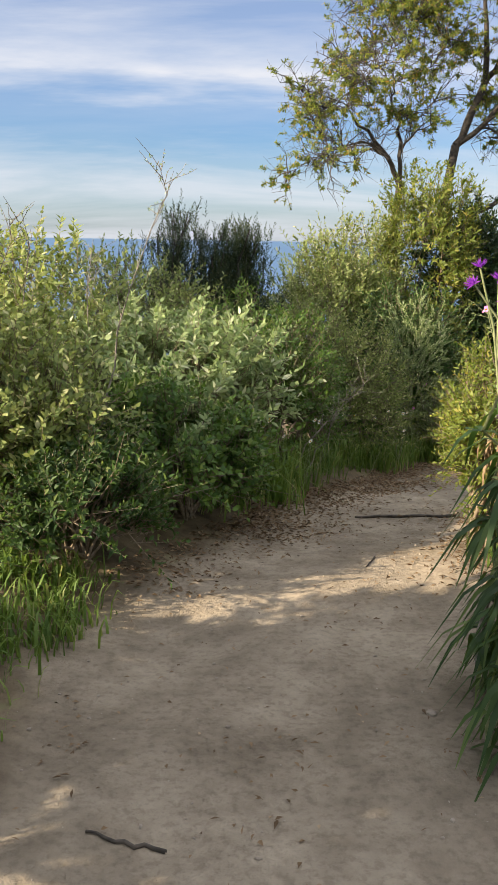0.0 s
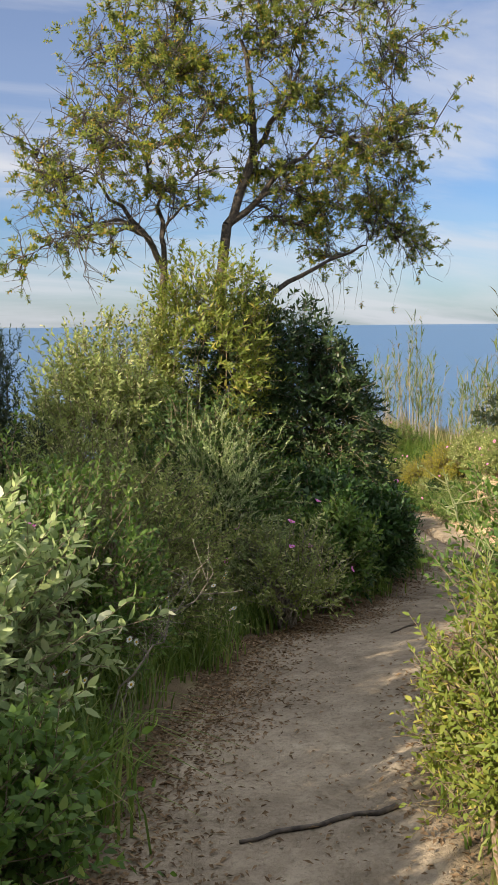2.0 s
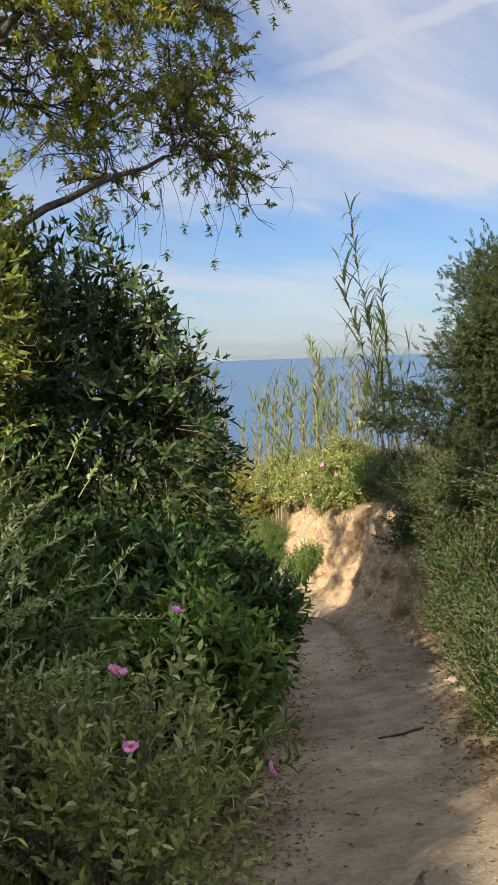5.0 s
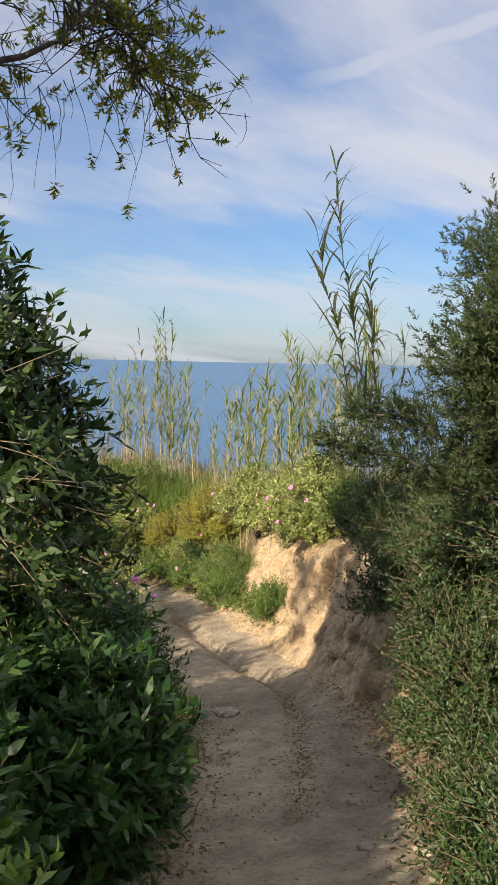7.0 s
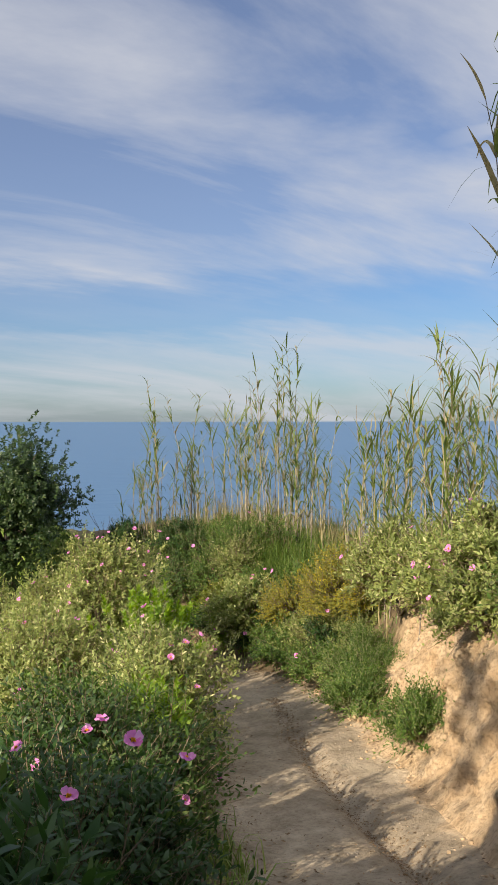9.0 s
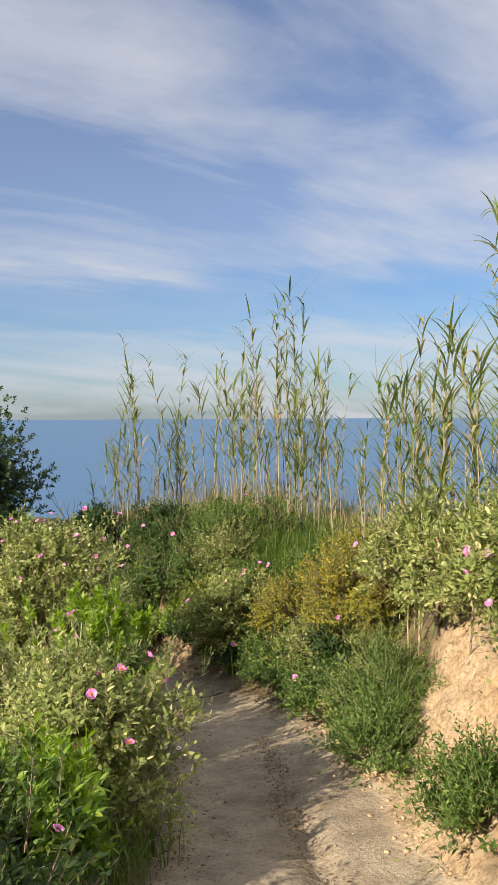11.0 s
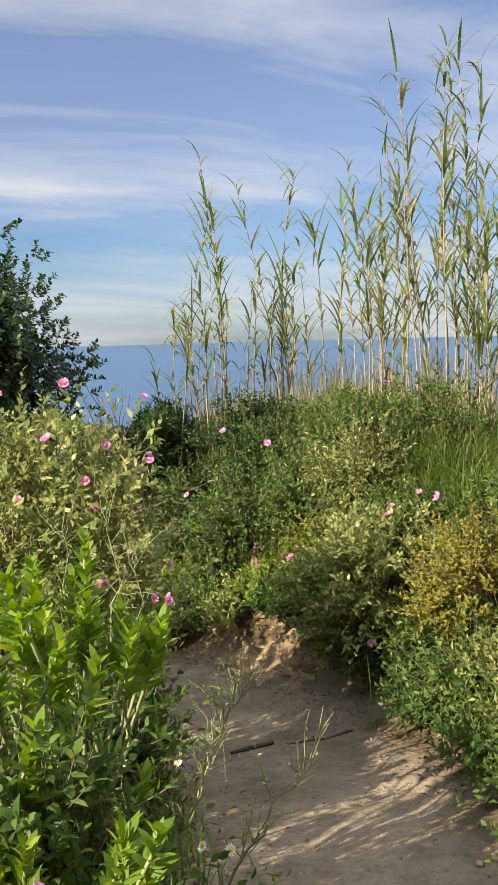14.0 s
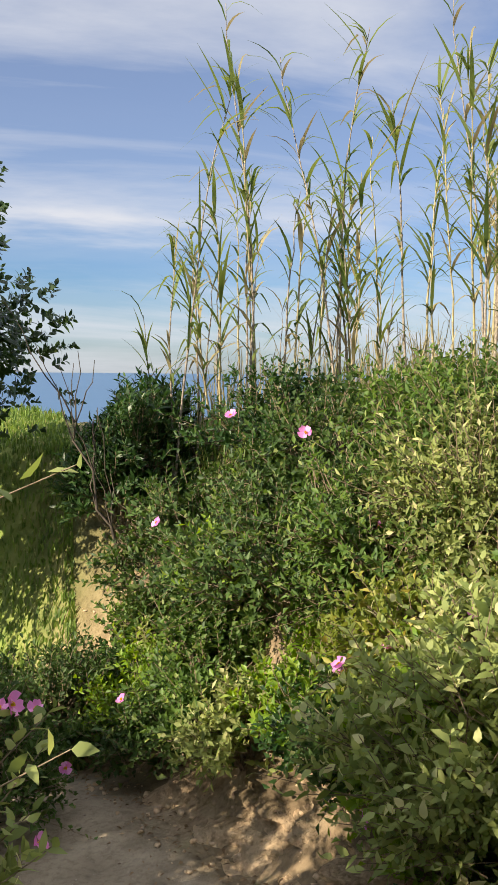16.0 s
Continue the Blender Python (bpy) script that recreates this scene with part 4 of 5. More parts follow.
def wispy(x, y, h, lean, seed, label="tall leafless wispy stem with tiny buds", mat=DEADSTEM):
    """A tall thin stem with short side twigs and buds."""
    g = np.random.default_rng(seed)
    z0 = float(ground_z(x, y))
    ob = thing("dry_stem", x, y, z0, label, "dry plant")
    st, bud = Tris(), Tris()
    pts = bend((0, 0, 0), (lean, g.normal(0, 0.05), h), (-0.3 * lean, 0, 0), g, 10)
    add_limb(st, pts, np.linspace(0.007, 0.0015, 10), 5)
    tw = Tris()
    P = []
    for q in range(26):
        s = g.uniform(0.45, 1) * 9
        i = min(int(s), 8)
        b = pts[i] + (pts[i + 1] - pts[i]) * (s - i)
        e = b + unit(g.normal(0, 0.6, 3) + (0, 0, 0.7)) * g.uniform(0.05, 0.2)
        add_limb(tw, bend(b, e, (0, 0, 0), g, 4), np.linspace(0.0022, 0.001, 4), 3)
        for r in range(4):
            P.append(b + (e - b) * g.uniform(0.3, 1))
    P = np.array(P)
    n = len(P)
    add_leaves(bud, P, unit(g.normal(0, 1, (n, 3)) + (0, 0, 0.6)), unit(g.normal(0, 1, (n, 3))), np.full(n, 0.016), np.full(n, 0.006))
    part("stem", st.mesh("stem", mat, True), ob)
    part("twig_spray", tw.mesh("twig_spray", mat, True), ob)["kind"] = "stuff"
    part("bud_spray", bud.mesh("bud_spray", SILVER), ob)["kind"] = "stuff"


for k, (wx, wy, wh, wl_) in enumerate([(-0.75, 4.6, 1.75, 0.28), (-1.55, 4.4, 1.62, 0.05), (-1.3, 4.5, 1.5, 0.12), (-1.1, 4.6, 1.45, -0.03), (-1.75, 4.9, 1.7, 0.06), (-0.95, 5.0, 1.4, 0.1)]):
    wispy(wx, wy, wh, wl_, 80 + k)

wispy(0.3, 6.1, 0.75, 0.5, 86, "pale bare stem bending over the weeds")
wispy(0.45, 6.4, 0.7, 0.35, 87, "pale bare stem bending over the weeds")

# bushes and stems on the higher side near the start
shrub("yellow_bush", "sunlit yellow-green bush leaning over the path", "bush", 1.13, 4.3, 0.22, 0.3, 1.05, YELLOW, 51, 900, 9, 0.034, 0.014, 0.11, fine=True, hollow=0.4, base=0.55, stems=24, flowers_at=[(1.02, 4.15, 1.16), (1.08, 4.08, 1.08), (1.2, 4.15, 1.2)], fsize=0.8)
shrub("silvery_bush", "pale silvery bush with a skirt of dead leaves", "bush", 1.34, 4.0, 0.2, 0.28, 1.1, SILVER, 52, 800, 10, 0.034, 0.011, 0.13, up=0.8, hollow=0.4, base=0.62, stems=26, stem_mat=DEADSTEM)


def thistle(x, y, seed):
    """Tall thistle: grey stems with purple heads above, long dark blades drooping below."""
    g = np.random.default_rng(seed)
    z0 = float(ground_z(x, y)) - 0.02
    ob = thing("thistle", x, y, z0, "tall thistle with purple heads and drooping dark leaves", "plant")
    blades = Tris()
    for q in range(10):
        top = np.array([g.normal(-0.03, 0.08), g.normal(0, 0.12), g.uniform(0.95, 1.52)])
        pts = bend((g.normal(0, 0.04), g.normal(0, 0.04), 0), top, (0.05, 0, 0), g, 8)
        st = Tris()
        add_limb(st, pts, np.linspace(0.008, 0.003, 8), 5)
        stem = part("stem", st.mesh("stem", GREENSTEM if q % 2 else DEADSTEM, True), ob)
        head = Tris()
        n = 34
        D = unit(g.normal(0, 0.5, (n, 3)) + unit(pts[-1] - pts[-2]) * 0.9)
        add_leaves(head, np.repeat(pts[-1][None], n, 0), D, unit(g.normal(0, 1, (n, 3))), g.uniform(0.018, 0.032, n), np.full(n, 0.004))
        part("flower_head", head.mesh("flower_head", THISTLE), stem, "purple tufted flower head")
        for r in range(22):
            i = int(g.integers(1, 6))
            a = g.uniform(0, 6.28)
            d, sd, L = np.array([math.cos(a), math.sin(a), 0]), np.array([-math.sin(a), math.cos(a), 0]), g.uniform(0.12, 0.3)
            rows = []
            for f, wf in ((0, 0.5), (0.3, 1.0), (0.6, 0.8), (1.0, 0.05)):
                c = pts[i] + d * L * f * 0.75 + np.array([0, 0, L * (0.35 * f - 1.0 * f * f)])
                rows += [c - sd * 0.011 * wf, c + sd * 0.011 * wf]
            blades.add(rows, [[0, 1, 3], [0, 3, 2], [2, 3, 5], [2, 5, 4], [4, 5, 7], [4, 7, 6]])
    part("foliage", blades.mesh("foliage", SCRUBSHADE), ob)["kind"] = "stuff"


thistle(0.64, 2.3, 700)
thistle(0.72, 2.7, 701)


def dead_skirt(x, y, seed):
    """Dry hanging leaves round the foot of a bush."""
    g = np.random.default_rng(seed)
    n = 420
    a, zz = g.uniform(0, 6.28, n), g.uniform(0.12, 0.6, n)
    r = 0.06 + 0.18 * zz + g.normal(0, 0.03, n)
    P = np.stack([x + r * np.cos(a), y + 1.2 * r * np.sin(a), float(ground_z(x, y)) + zz], -1)
    D = unit(np.stack([0.25 * np.cos(a), 0.25 * np.sin(a), -np.ones(n)], -1) + g.normal(0, 0.25, (n, 3)))
    tr = Tris()
    add_leaves(tr, P, D, unit(np.stack([np.cos(a), np.sin(a), np.zeros(n)], -1)), g.uniform(0.05, 0.13, n), g.uniform(0.012, 0.028, n), 0.2, fine=True)
    tagged(new("dead_leaves", tr.mesh("dead_leaves", LITTER)), "dry brown leaves hanging round a bush's foot", "dead leaves", kind="stuff")


dead_skirt(1.18, 3.98, 702)
shrub("shrub", "green shrub on the bank beside the path", "shrub", 2.35, 5.4, 0.6, 0.7, 0.9, HERB, 53, 1100, 9, 0.05, 0.016, 0.16)
shrub("shrub", "green shrub on the bank beside the path", "shrub", 2.3, 3.3, 0.7, 0.9, 1.2, HERB, 54, 1200, 9, 0.05, 0.016, 0.18)
# dark leaf colour on this one stands in for the bank's shade
shrub("shrub", "green shrub on the bank beside the path", "shrub", 3.6, 6.6, 0.7, 0.7, 0.9, DARK, 55, 1100, 9, 0.05, 0.016, 0.16)
wispy(1.35, 4.0, 1.1, -0.25, 91, "thin weed stem with pale seed heads", GREENSTEM)
wispy(1.1, 3.0, 1.2, -0.15, 92, "thin weed stem with pale seed heads", GREENSTEM)
wispy(1.55, 4.9, 1.15, -0.3, 93, "thin weed stem with pale seed heads", GREENSTEM)

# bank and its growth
# these four bushes have the bank's shade put into their leaf colour
shrub("fern_bush", "feathery bush on the shaded bank, leaves darkened for the shade", "bush", 6.2, 9.9, 0.6, 0.7, 0.9, DARK, 101, 1400, 10, 0.05, 0.012, 0.18, hollow=0.4)
shrub("fern_bush", "feathery bush on the shaded bank, leaves darkened for the shade", "bush", 6.75, 10.8, 0.6, 0.6, 0.75, DARK, 102, 1300, 10, 0.05, 0.012, 0.18, hollow=0.4)
shrub("fern_bush", "feathery bush at the foot of the bank, leaves darkened for shade", "bush", 5.75, 9.4, 0.5, 0.5, 0.6, DARK, 103, 900, 10, 0.05, 0.012, 0.16, hollow=0.4)
shrub("fern_bush", "feathery bush at the foot of the bank, leaves darkened for shade", "bush", 5.0, 8.4, 0.6, 0.6, 0.7, DARK, 104, 900, 10, 0.05, 0.012, 0.16, hollow=0.4)
shrub("rockrose", "rockrose bush on the brow of the bank", "shrub", 8.3, 14.15, 0.5, 0.55, 0.75, CISTUS, 105, 1100, 9, 0.05, 0.017, 0.15, flowers=5, hollow=0.45)
shrub("rockrose", "large flowering rockrose on the bank's edge", "shrub", 8.65, 15.3, 0.55, 0.55, 0.8, CISTUS, 106, 1400, 9, 0.052, 0.018, 0.15, flowers=9, hollow=0.45)
shrub("rockrose", "flowering rockrose on the bank's edge", "shrub", 8.95, 16.4, 0.5, 0.5, 0.9, CISTUS, 107, 1200, 9, 0.05, 0.017, 0.15, flowers=6, hollow=0.45)
shrub("shrub", "green shrub hanging over the raw bank", "shrub", 7.95, 13.35, 0.42, 0.45, 0.5, HERB, 108, 800, 9, 0.045, 0.016, 0.15, droop=0.4, flowers=2)
shrub("weed_tuft", "sunlit green weeds at the bank's foot", "weeds", 7.85, 14.6, 0.3, 0.38, 0.42, HERB, 109, 480, 9, 0.042, 0.012, 0.17, up=0.5, hollow=0.1, stems=30, stem_mat=GREENSTEM)
shrub("weed_tuft", "sunlit green weeds at the bank's foot", "weeds", 8.45, 16.35, 0.36, 0.42, 0.5, HERB, 110, 700, 9, 0.04, 0.008, 0.15, up=1.0, hollow=0.15, stems=30, stem_mat=GREENSTEM)
shrub("broom", "yellow-flowered broom on the bank", "bush", 9.05, 17.5, 0.6, 0.55, 0.7, BROOM, 111, 1600, 10, 0.034, 0.013, 0.14, hollow=0.4)
shrub("broom", "yellow-flowered broom on the bank", "bush", 8.95, 18.45, 0.45, 0.45, 0.55, BROOM, 112, 1000, 10, 0.034, 0.013, 0.14, hollow=0.4)
shrub("rockrose", "low rockrose with pale leaves by the path", "shrub", 8.75, 17.4, 0.4, 0.5, 0.5, CISTUS, 113, 900, 9, 0.04, 0.013, 0.13, flowers=2)
shrub("rockrose", "leafy rockrose with pink flowers on the mound", "shrub", 8.75, 19.3, 0.48, 0.45, 0.8, CISTUS, 114, 1300, 9, 0.045, 0.017, 0.14, flowers=2, hollow=0.4,
      flowers_at=[(8.67, 19.1, -1.31), (8.31, 19.6, -1.62), (8.6, 19.4, -1.44), (8.32, 19.4, -1.94), (8.49, 18.9, -1.9), (8.78, 19.3, -1.31)])
shrub("rockrose", "bright green rockrose low on the mound", "shrub", 8.72, 19.5, 0.36, 0.34, 0.55, BRIGHT, 115, 900, 9, 0.045, 0.02, 0.13, flowers=1, hollow=0.4)
# scrub leaves on the mound carry its backlit darkness in their colour
shrub("shrub", "green shrub spread over the mound", "shrub", 8.5, 20.75, 0.4, 0.42, 0.64, SCRUBSHADE, 116, 900, 9, 0.042, 0.015, 0.14, flowers_at=[(8.28, 20.9, -1.03), (7.95, 20.6, -1.4)], hollow=0.5)
shrub("shrub", "green shrub spread over the mound", "shrub", 9.15, 20.45, 0.48, 0.48, 0.55, HERB, 117, 900, 9, 0.042, 0.015, 0.14, hollow=0.5)
shrub("shrub", "green shrub spread over the mound", "shrub", 8.3, 21.5, 0.4, 0.4, 0.6, SCRUBSHADE, 118, 700, 9, 0.045, 0.016, 0.14, hollow=0.5)
shrub("shrub", "dark glossy upright shrub on the mound's end", "shrub", 8.0, 22.15, 0.34, 0.34, 0.92, LAUREL, 119, 800, 11, 0.062, 0.02, 0.14, up=1.0, hollow=0.4, fine=True)

for k, (wx, wy, wr, wh_, wm) in enumerate([(8.7, 20.45, 0.3, 0.6, HERB), (8.72, 20.95, 0.32, 0.58, SCRUBSHADE), (8.95, 20.0, 0.3, 0.62, CISTUS), (8.7, 20.15, 0.26, 0.55, HERB), (9.45, 20.05, 0.36, 0.6, HERB)]):
    shrub("rockrose", "small leafy rockrose among the mound's growth", "shrub", wx, wy, wr, wr, wh_, wm, 520 + k, 480, 9, 0.04, (0.014, 0.018, 0.012)[k % 3], 0.16, up=0.3, hollow=0.3, stems=16, flowers=(k + 1) % 2, group="rockroses on the mound")
shrub("rockrose", "dark rockrose with pink flowers at the bend", "shrub", 7.3, 20.75, 0.28, 0.3, 0.62, SCRUBSHADE, 530, 700, 9, 0.04, 0.015, 0.13, hollow=0.35, flowers=2, flowers_at=[(7.52, 20.45, -2.0)])
shrub("rockrose", "low dark weeds at the mound's end", "weeds", 7.62, 21.35, 0.3, 0.28, 0.5, SCRUBSHADE, 531, 500, 9, 0.04, 0.015, 0.13, hollow=0.3)

# flowering bushes along the lower side of the path
shrub("rockrose", "flowering rockrose bush spilling onto the path", "shrub", 6.25, 15.9, 0.46, 0.55, 0.85, CISTUS, 121, 2000, 9, 0.045, 0.016, 0.15, flowers=5, hollow=0.4,
      flowers_at=[(6.43, 16.49, -0.94), (6.77, 16.11, -1.13), (6.4, 15.8, -1.1), (6.76, 15.84, -1.17), (6.8, 15.97, -1.44), (6.5, 15.75, -1.08)])
# herb leaves instead of rockrose ones: shade put into the colour
shrub("rockrose", "flowering rockrose bush on the path's lower side", "shrub", 5.5, 14.9, 0.48, 0.6, 0.62, HERB, 122, 1500, 9, 0.045, 0.016, 0.15, flowers=6, hollow=0.4)
shrub("leafy_weed", "bright green broad-leaved weeds by the path", "weeds", 5.95, 14.95, 0.2, 0.4, 0.55, BRIGHT, 123, 240, 9, 0.085, 0.024, 0.16, up=1.2, fine=True, hollow=0.2, stem_mat=GREENSTEM)
shrub("rockrose", "shaded rockrose with purple flowers by the path", "shrub", 4.75, 12.5, 0.45, 0.7, 0.85, LAUREL, 124, 1500, 9, 0.05, 0.014, 0.17, flowers=7, flowers_at=[(4.82, 11.9, -0.3), (5.1, 12.2, -0.5)], hollow=0.45)
# darkened scrub leaves paint the shade that lies on this bush
shrub("rockrose", "flowering rockrose bush on the lower slope", "shrub", 5.2, 13.8, 0.6, 0.6, 0.9, SCRUBSHADE, 125, 1600, 9, 0.045, 0.015, 0.16, flowers=8, hollow=0.45)
shrub("rockrose", "rounded rockrose bush full of pink flowers", "shrub", 6.8, 18.85, 0.66, 0.5, 1.72, CISTUS, 126, 2600, 9, 0.045, 0.018, 0.14, fsize=0.75, flowers=34, hollow=0.45)
shrub("rockrose", "pale rockrose bush on the lower slope", "shrub", 5.6, 16.7, 0.6, 0.6, 0.85, CISTUS, 127, 1700, 9, 0.045, 0.016, 0.15, flowers=7, hollow=0.45)
shrub("leafy_weed", "low green growth under the rockroses", "weeds", 6.95, 18.1, 0.35, 0.4, 0.7, HERB, 128, 700, 9, 0.05, 0.017, 0.15, hollow=0.3)
shrub("leafy_weed", "low green growth beside the path", "weeds", 6.75, 16.9, 0.3, 0.35, 0.6, HERB, 129, 600, 9, 0.05, 0.017, 0.15, hollow=0.3)


def spurge(x, y, h, seed):
    """Bright green rosettes of long leaves at the ends of bare stems."""
    g = np.random.default_rng(seed)
    z0 = float(ground_z(x, y)) - 0.02
    ob = thing("spurge", x, y, z0, "bright green plant with rosettes of long leaves", "plant", "bright rosette plants by the path")
    fol, st = Tris(), Tris()
    for q in range(20):
        top = np.array([*g.normal(0, 0.17, 2), h * g.uniform(0.65, 1.0)])
        pts = bend((0, 0, 0), top, (0, 0, 0), g, 6)
        add_limb(st, pts, np.linspace(0.008, 0.005, 6), 5)
        d = unit(pts[-1] - pts[-2] + np.array([0, 0, 0.15]))
        twig_leaves(fol, pts[-1][None] - d * 0.16, d[None], np.array([0.2]), 34, 0.075, 0.029, 0.8, 0, g, True, 0.1, 0.2)
    part("branchwork", st.mesh("branchwork", GREENSTEM, True), ob)["kind"] = "stuff"
    part("foliage", fol.mesh("foliage", BRIGHT), ob)["kind"] = "stuff"


for k, (ex, ey, eh) in enumerate([(6.9, 17.35, 1.05), (6.6, 17.1, 0.95), (6.7, 16.8, 0.65)]):
    spurge(ex, ey, eh, 140 + k)


def broadleaf_tree(x, y, h, r, seed):
    g = np.random.default_rng(seed)
    z0 = float(ground_z(x, y)) - 0.05
    ob = thing("oak_tree", x, y, z0, "small dark evergreen oak with dense crown", "tree")
    wood, fol = Tris(), Tris()
    fork = np.array([0.05, 0, h * 0.40])
    add_limb(wood, bend((0, 0, 0), fork, (0.1, 0, 0), g, 7), np.linspace(0.11, 0.08, 7), 8)
    O, D = [], []
    for q in range(24):
        d = unit(g.normal(0, 1, 3) * (1, 1, 0.75) + (0, 0, 0.25))
        tip = fork + np.array([0, 0, h * 0.22]) + d * np.array([r, r, h * 0.32]) * g.uniform(0.75, 1.05)
        pts = bend(fork, tip, (0, 0, 0.15), g, 7)
        add_limb(wood, pts, np.linspace(0.04, 0.008, 7), 5)
        for w in range(115):
            c = pts[g.integers(3, 7)] + g.normal(0, 0.17, 3)
            O.append(c), D.append(unit(c - fork + g.normal(0, 0.4, 3)))
    O, D = np.array(O), np.array(D)
    twig_leaves(fol, O, D, np.full(len(O), 0.12), 11, 0.06, 0.034, 1.0, 0.1, g, True, 0.2)
    part("trunk", wood.mesh("trunk", BARK, True), ob)
    part("crown", fol.mesh("crown", DARK), ob)["kind"] = "stuff"


broadleaf_tree(6.45, 22.9, 3.4, 1.05, 150)


def conifer(x, y, seed):
    """Dark conifer on the bank: sprays of short stiff needles on spreading boughs."""
    g = np.random.default_rng(seed)
    z0 = float(ground_z(x, y)) - 0.05
    ob = thing("conifer", x, y, z0, "dark conifer leaning from the bank over the path", "tree")
    wood, fol = Tris(), Tris()
    org = np.array([x, y, z0])
    add_limb(wood, bend((0, 0, 0), (-0.2, 0.1, 1.9), (0.15, 0, 0), g, 8), np.linspace(0.07, 0.02, 8), 7)
    part("trunk", wood.mesh("trunk", BARK, True), ob)
    O, D = [], []
    tips = [(4.98, 10.34, 0.62), (5.15, 10.35, 0.75), (5.4, 10.1, 0.98), (5.4, 9.85, 1.2), (5.6, 10.1, 1.42), (5.85, 10.2, 1.55), (5.55, 9.6, 1.3), (5.95, 9.9, 1.7),
            (6.2, 10.4, 1.7), (6.4, 9.8, 1.5), (5.5, 9.5, 0.9), (6.1, 10.6, 1.0), (5.9, 9.3, 0.7), (5.7, 10.1, 1.0), (5.5, 9.8, 0.85), (5.75, 9.8, 1.25), (5.9, 10.1, 1.2), (5.45, 9.9, 0.75), (5.5, 10.0, 1.1), (5.6, 9.7, 0.6), (5.7, 10.3, 0.75), (5.9, 9.8, 0.95), (5.65, 9.95, 1.3), (5.45, 9.6, 1.1)]
    for tip in tips:
        tip = np.array(tip) - org
        a = np.array([-0.1, 0.05, min(max(tip[2] - 0.35, 0.25), 1.6)])
        pts = bend(a, tip, (0, 0, 0.1), g, 8)
        bough = Tris()
        add_limb(bough, pts, np.linspace(0.02, 0.005, 8), 5)
        part("bough", bough.mesh("bough", BARK, True), ob)
        for q in range(300):
            i = g.integers(2, 8)
            tight = 0.4 if tip[0] < -0.7 else 1.0
            b = pts[i] + g.normal(0, 0.075, 3) * tight
            d = unit(unit(tip - a) * 0.7 + g.normal(0, 0.55, 3))
            O.append(b + d * g.uniform(0, 0.12) * tight), D.append(d)
    O, D = np.array(O), np.array(D)
    twig_leaves(fol, O, D, np.full(len(O), 0.075), 14, 0.03, 0.0085, 0.8, 0.05, g, False, 0.05, 0.2)
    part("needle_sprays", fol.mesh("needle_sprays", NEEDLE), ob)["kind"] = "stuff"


conifer(5.95, 9.95, 160)


# low growth over the raw earth and the shaded slope
for k, (wx, wy, wr, wh_, wm) in enumerate([(8.25, 20.95, 0.24, 0.35, HERB), (7.9, 21.55, 0.22, 0.3, LAUREL), (8.45, 21.0, 0.3, 0.45, BRIGHT), (8.75, 19.85, 0.3, 0.45, YELLOW),
                                    (9.0, 19.5, 0.35, 0.5, HERB), (9.3, 21.2, 0.4, 0.45, HERB), (8.75, 21.6, 0.4, 0.45, LAUREL), (9.25, 18.9, 0.35, 0.45, HERB)]):
    shrub("weed_clump", "low leafy weeds growing on the earth mound", "weeds", wx, wy, wr, wr, wh_, wm, 180 + k, 420, 9, 0.042, 0.017, 0.13, hollow=0.25, stems=14, group="weeds on the mound", flowers=k % 2)
# bank weeds use the dark leaf colour in place of cast shade
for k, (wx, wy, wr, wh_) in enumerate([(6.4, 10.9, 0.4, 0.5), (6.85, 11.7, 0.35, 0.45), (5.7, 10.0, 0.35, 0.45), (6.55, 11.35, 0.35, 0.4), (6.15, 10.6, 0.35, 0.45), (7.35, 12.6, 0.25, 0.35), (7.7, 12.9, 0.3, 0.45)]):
    shrub("weed_clump", "green weeds on the shaded bank, darkened for the shade", "weeds", wx, wy, wr, wr, wh_, DARK, 190 + k, 520, 9, 0.042, 0.012, 0.15, hollow=0.2, stems=14, group="weeds on the bank")
# edge weeds darkened in colour too, to stand for shade
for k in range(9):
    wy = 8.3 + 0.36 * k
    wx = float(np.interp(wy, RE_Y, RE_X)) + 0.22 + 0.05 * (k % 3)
    shrub("weed_clump", "feathery weeds at the shaded path edge, darkened for the shade", "weeds", wx, wy, 0.24, 0.26, 0.36 + 0.06 * (k % 3), DARK, 540 + k, 380, 9, 0.042, 0.011, 0.15, up=0.4, hollow=0.2, stems=12, group="weeds along the shaded edge")
shrub("weed_tuft", "sunlit green weeds where the bank ends", "weeds", 8.08, 15.85, 0.28, 0.32, 0.36, HERB, 551, 500, 9, 0.04, 0.012, 0.16, up=0.6, hollow=0.15, stems=30, stem_mat=GREENSTEM)
shrub("shrub", "leafy shrub hanging over the raw bank", "shrub", 8.05, 14.15, 0.28, 0.32, 0.32, CISTUS, 550, 600, 9, 0.045, 0.016, 0.16, droop=0.6, hollow=0.35)
wispy(7.18, 17.45, 0.62, 0.28, 94, "thin weed stem with pale seed heads", GREENSTEM)
wispy(7.28, 17.75, 0.55, 0.2, 95, "thin weed stem with pale seed heads", GREENSTEM)
wispy(7.22, 17.2, 0.5, 0.3, 96, "thin weed stem with pale seed heads", GREENSTEM)
wispy(7.1, 18.2, 1.25, 0.06, 97, "tall pale weed stem with dense buds", GREENSTEM)
wispy(7.02, 18.25, 1.15, -0.05, 98, "tall pale weed stem with dense buds", GREENSTEM)
wispy(7.16, 18.3, 1.05, 0.14, 99, "tall pale weed stem with dense buds", GREENSTEM)

g_e = np.random.default_rng(240)
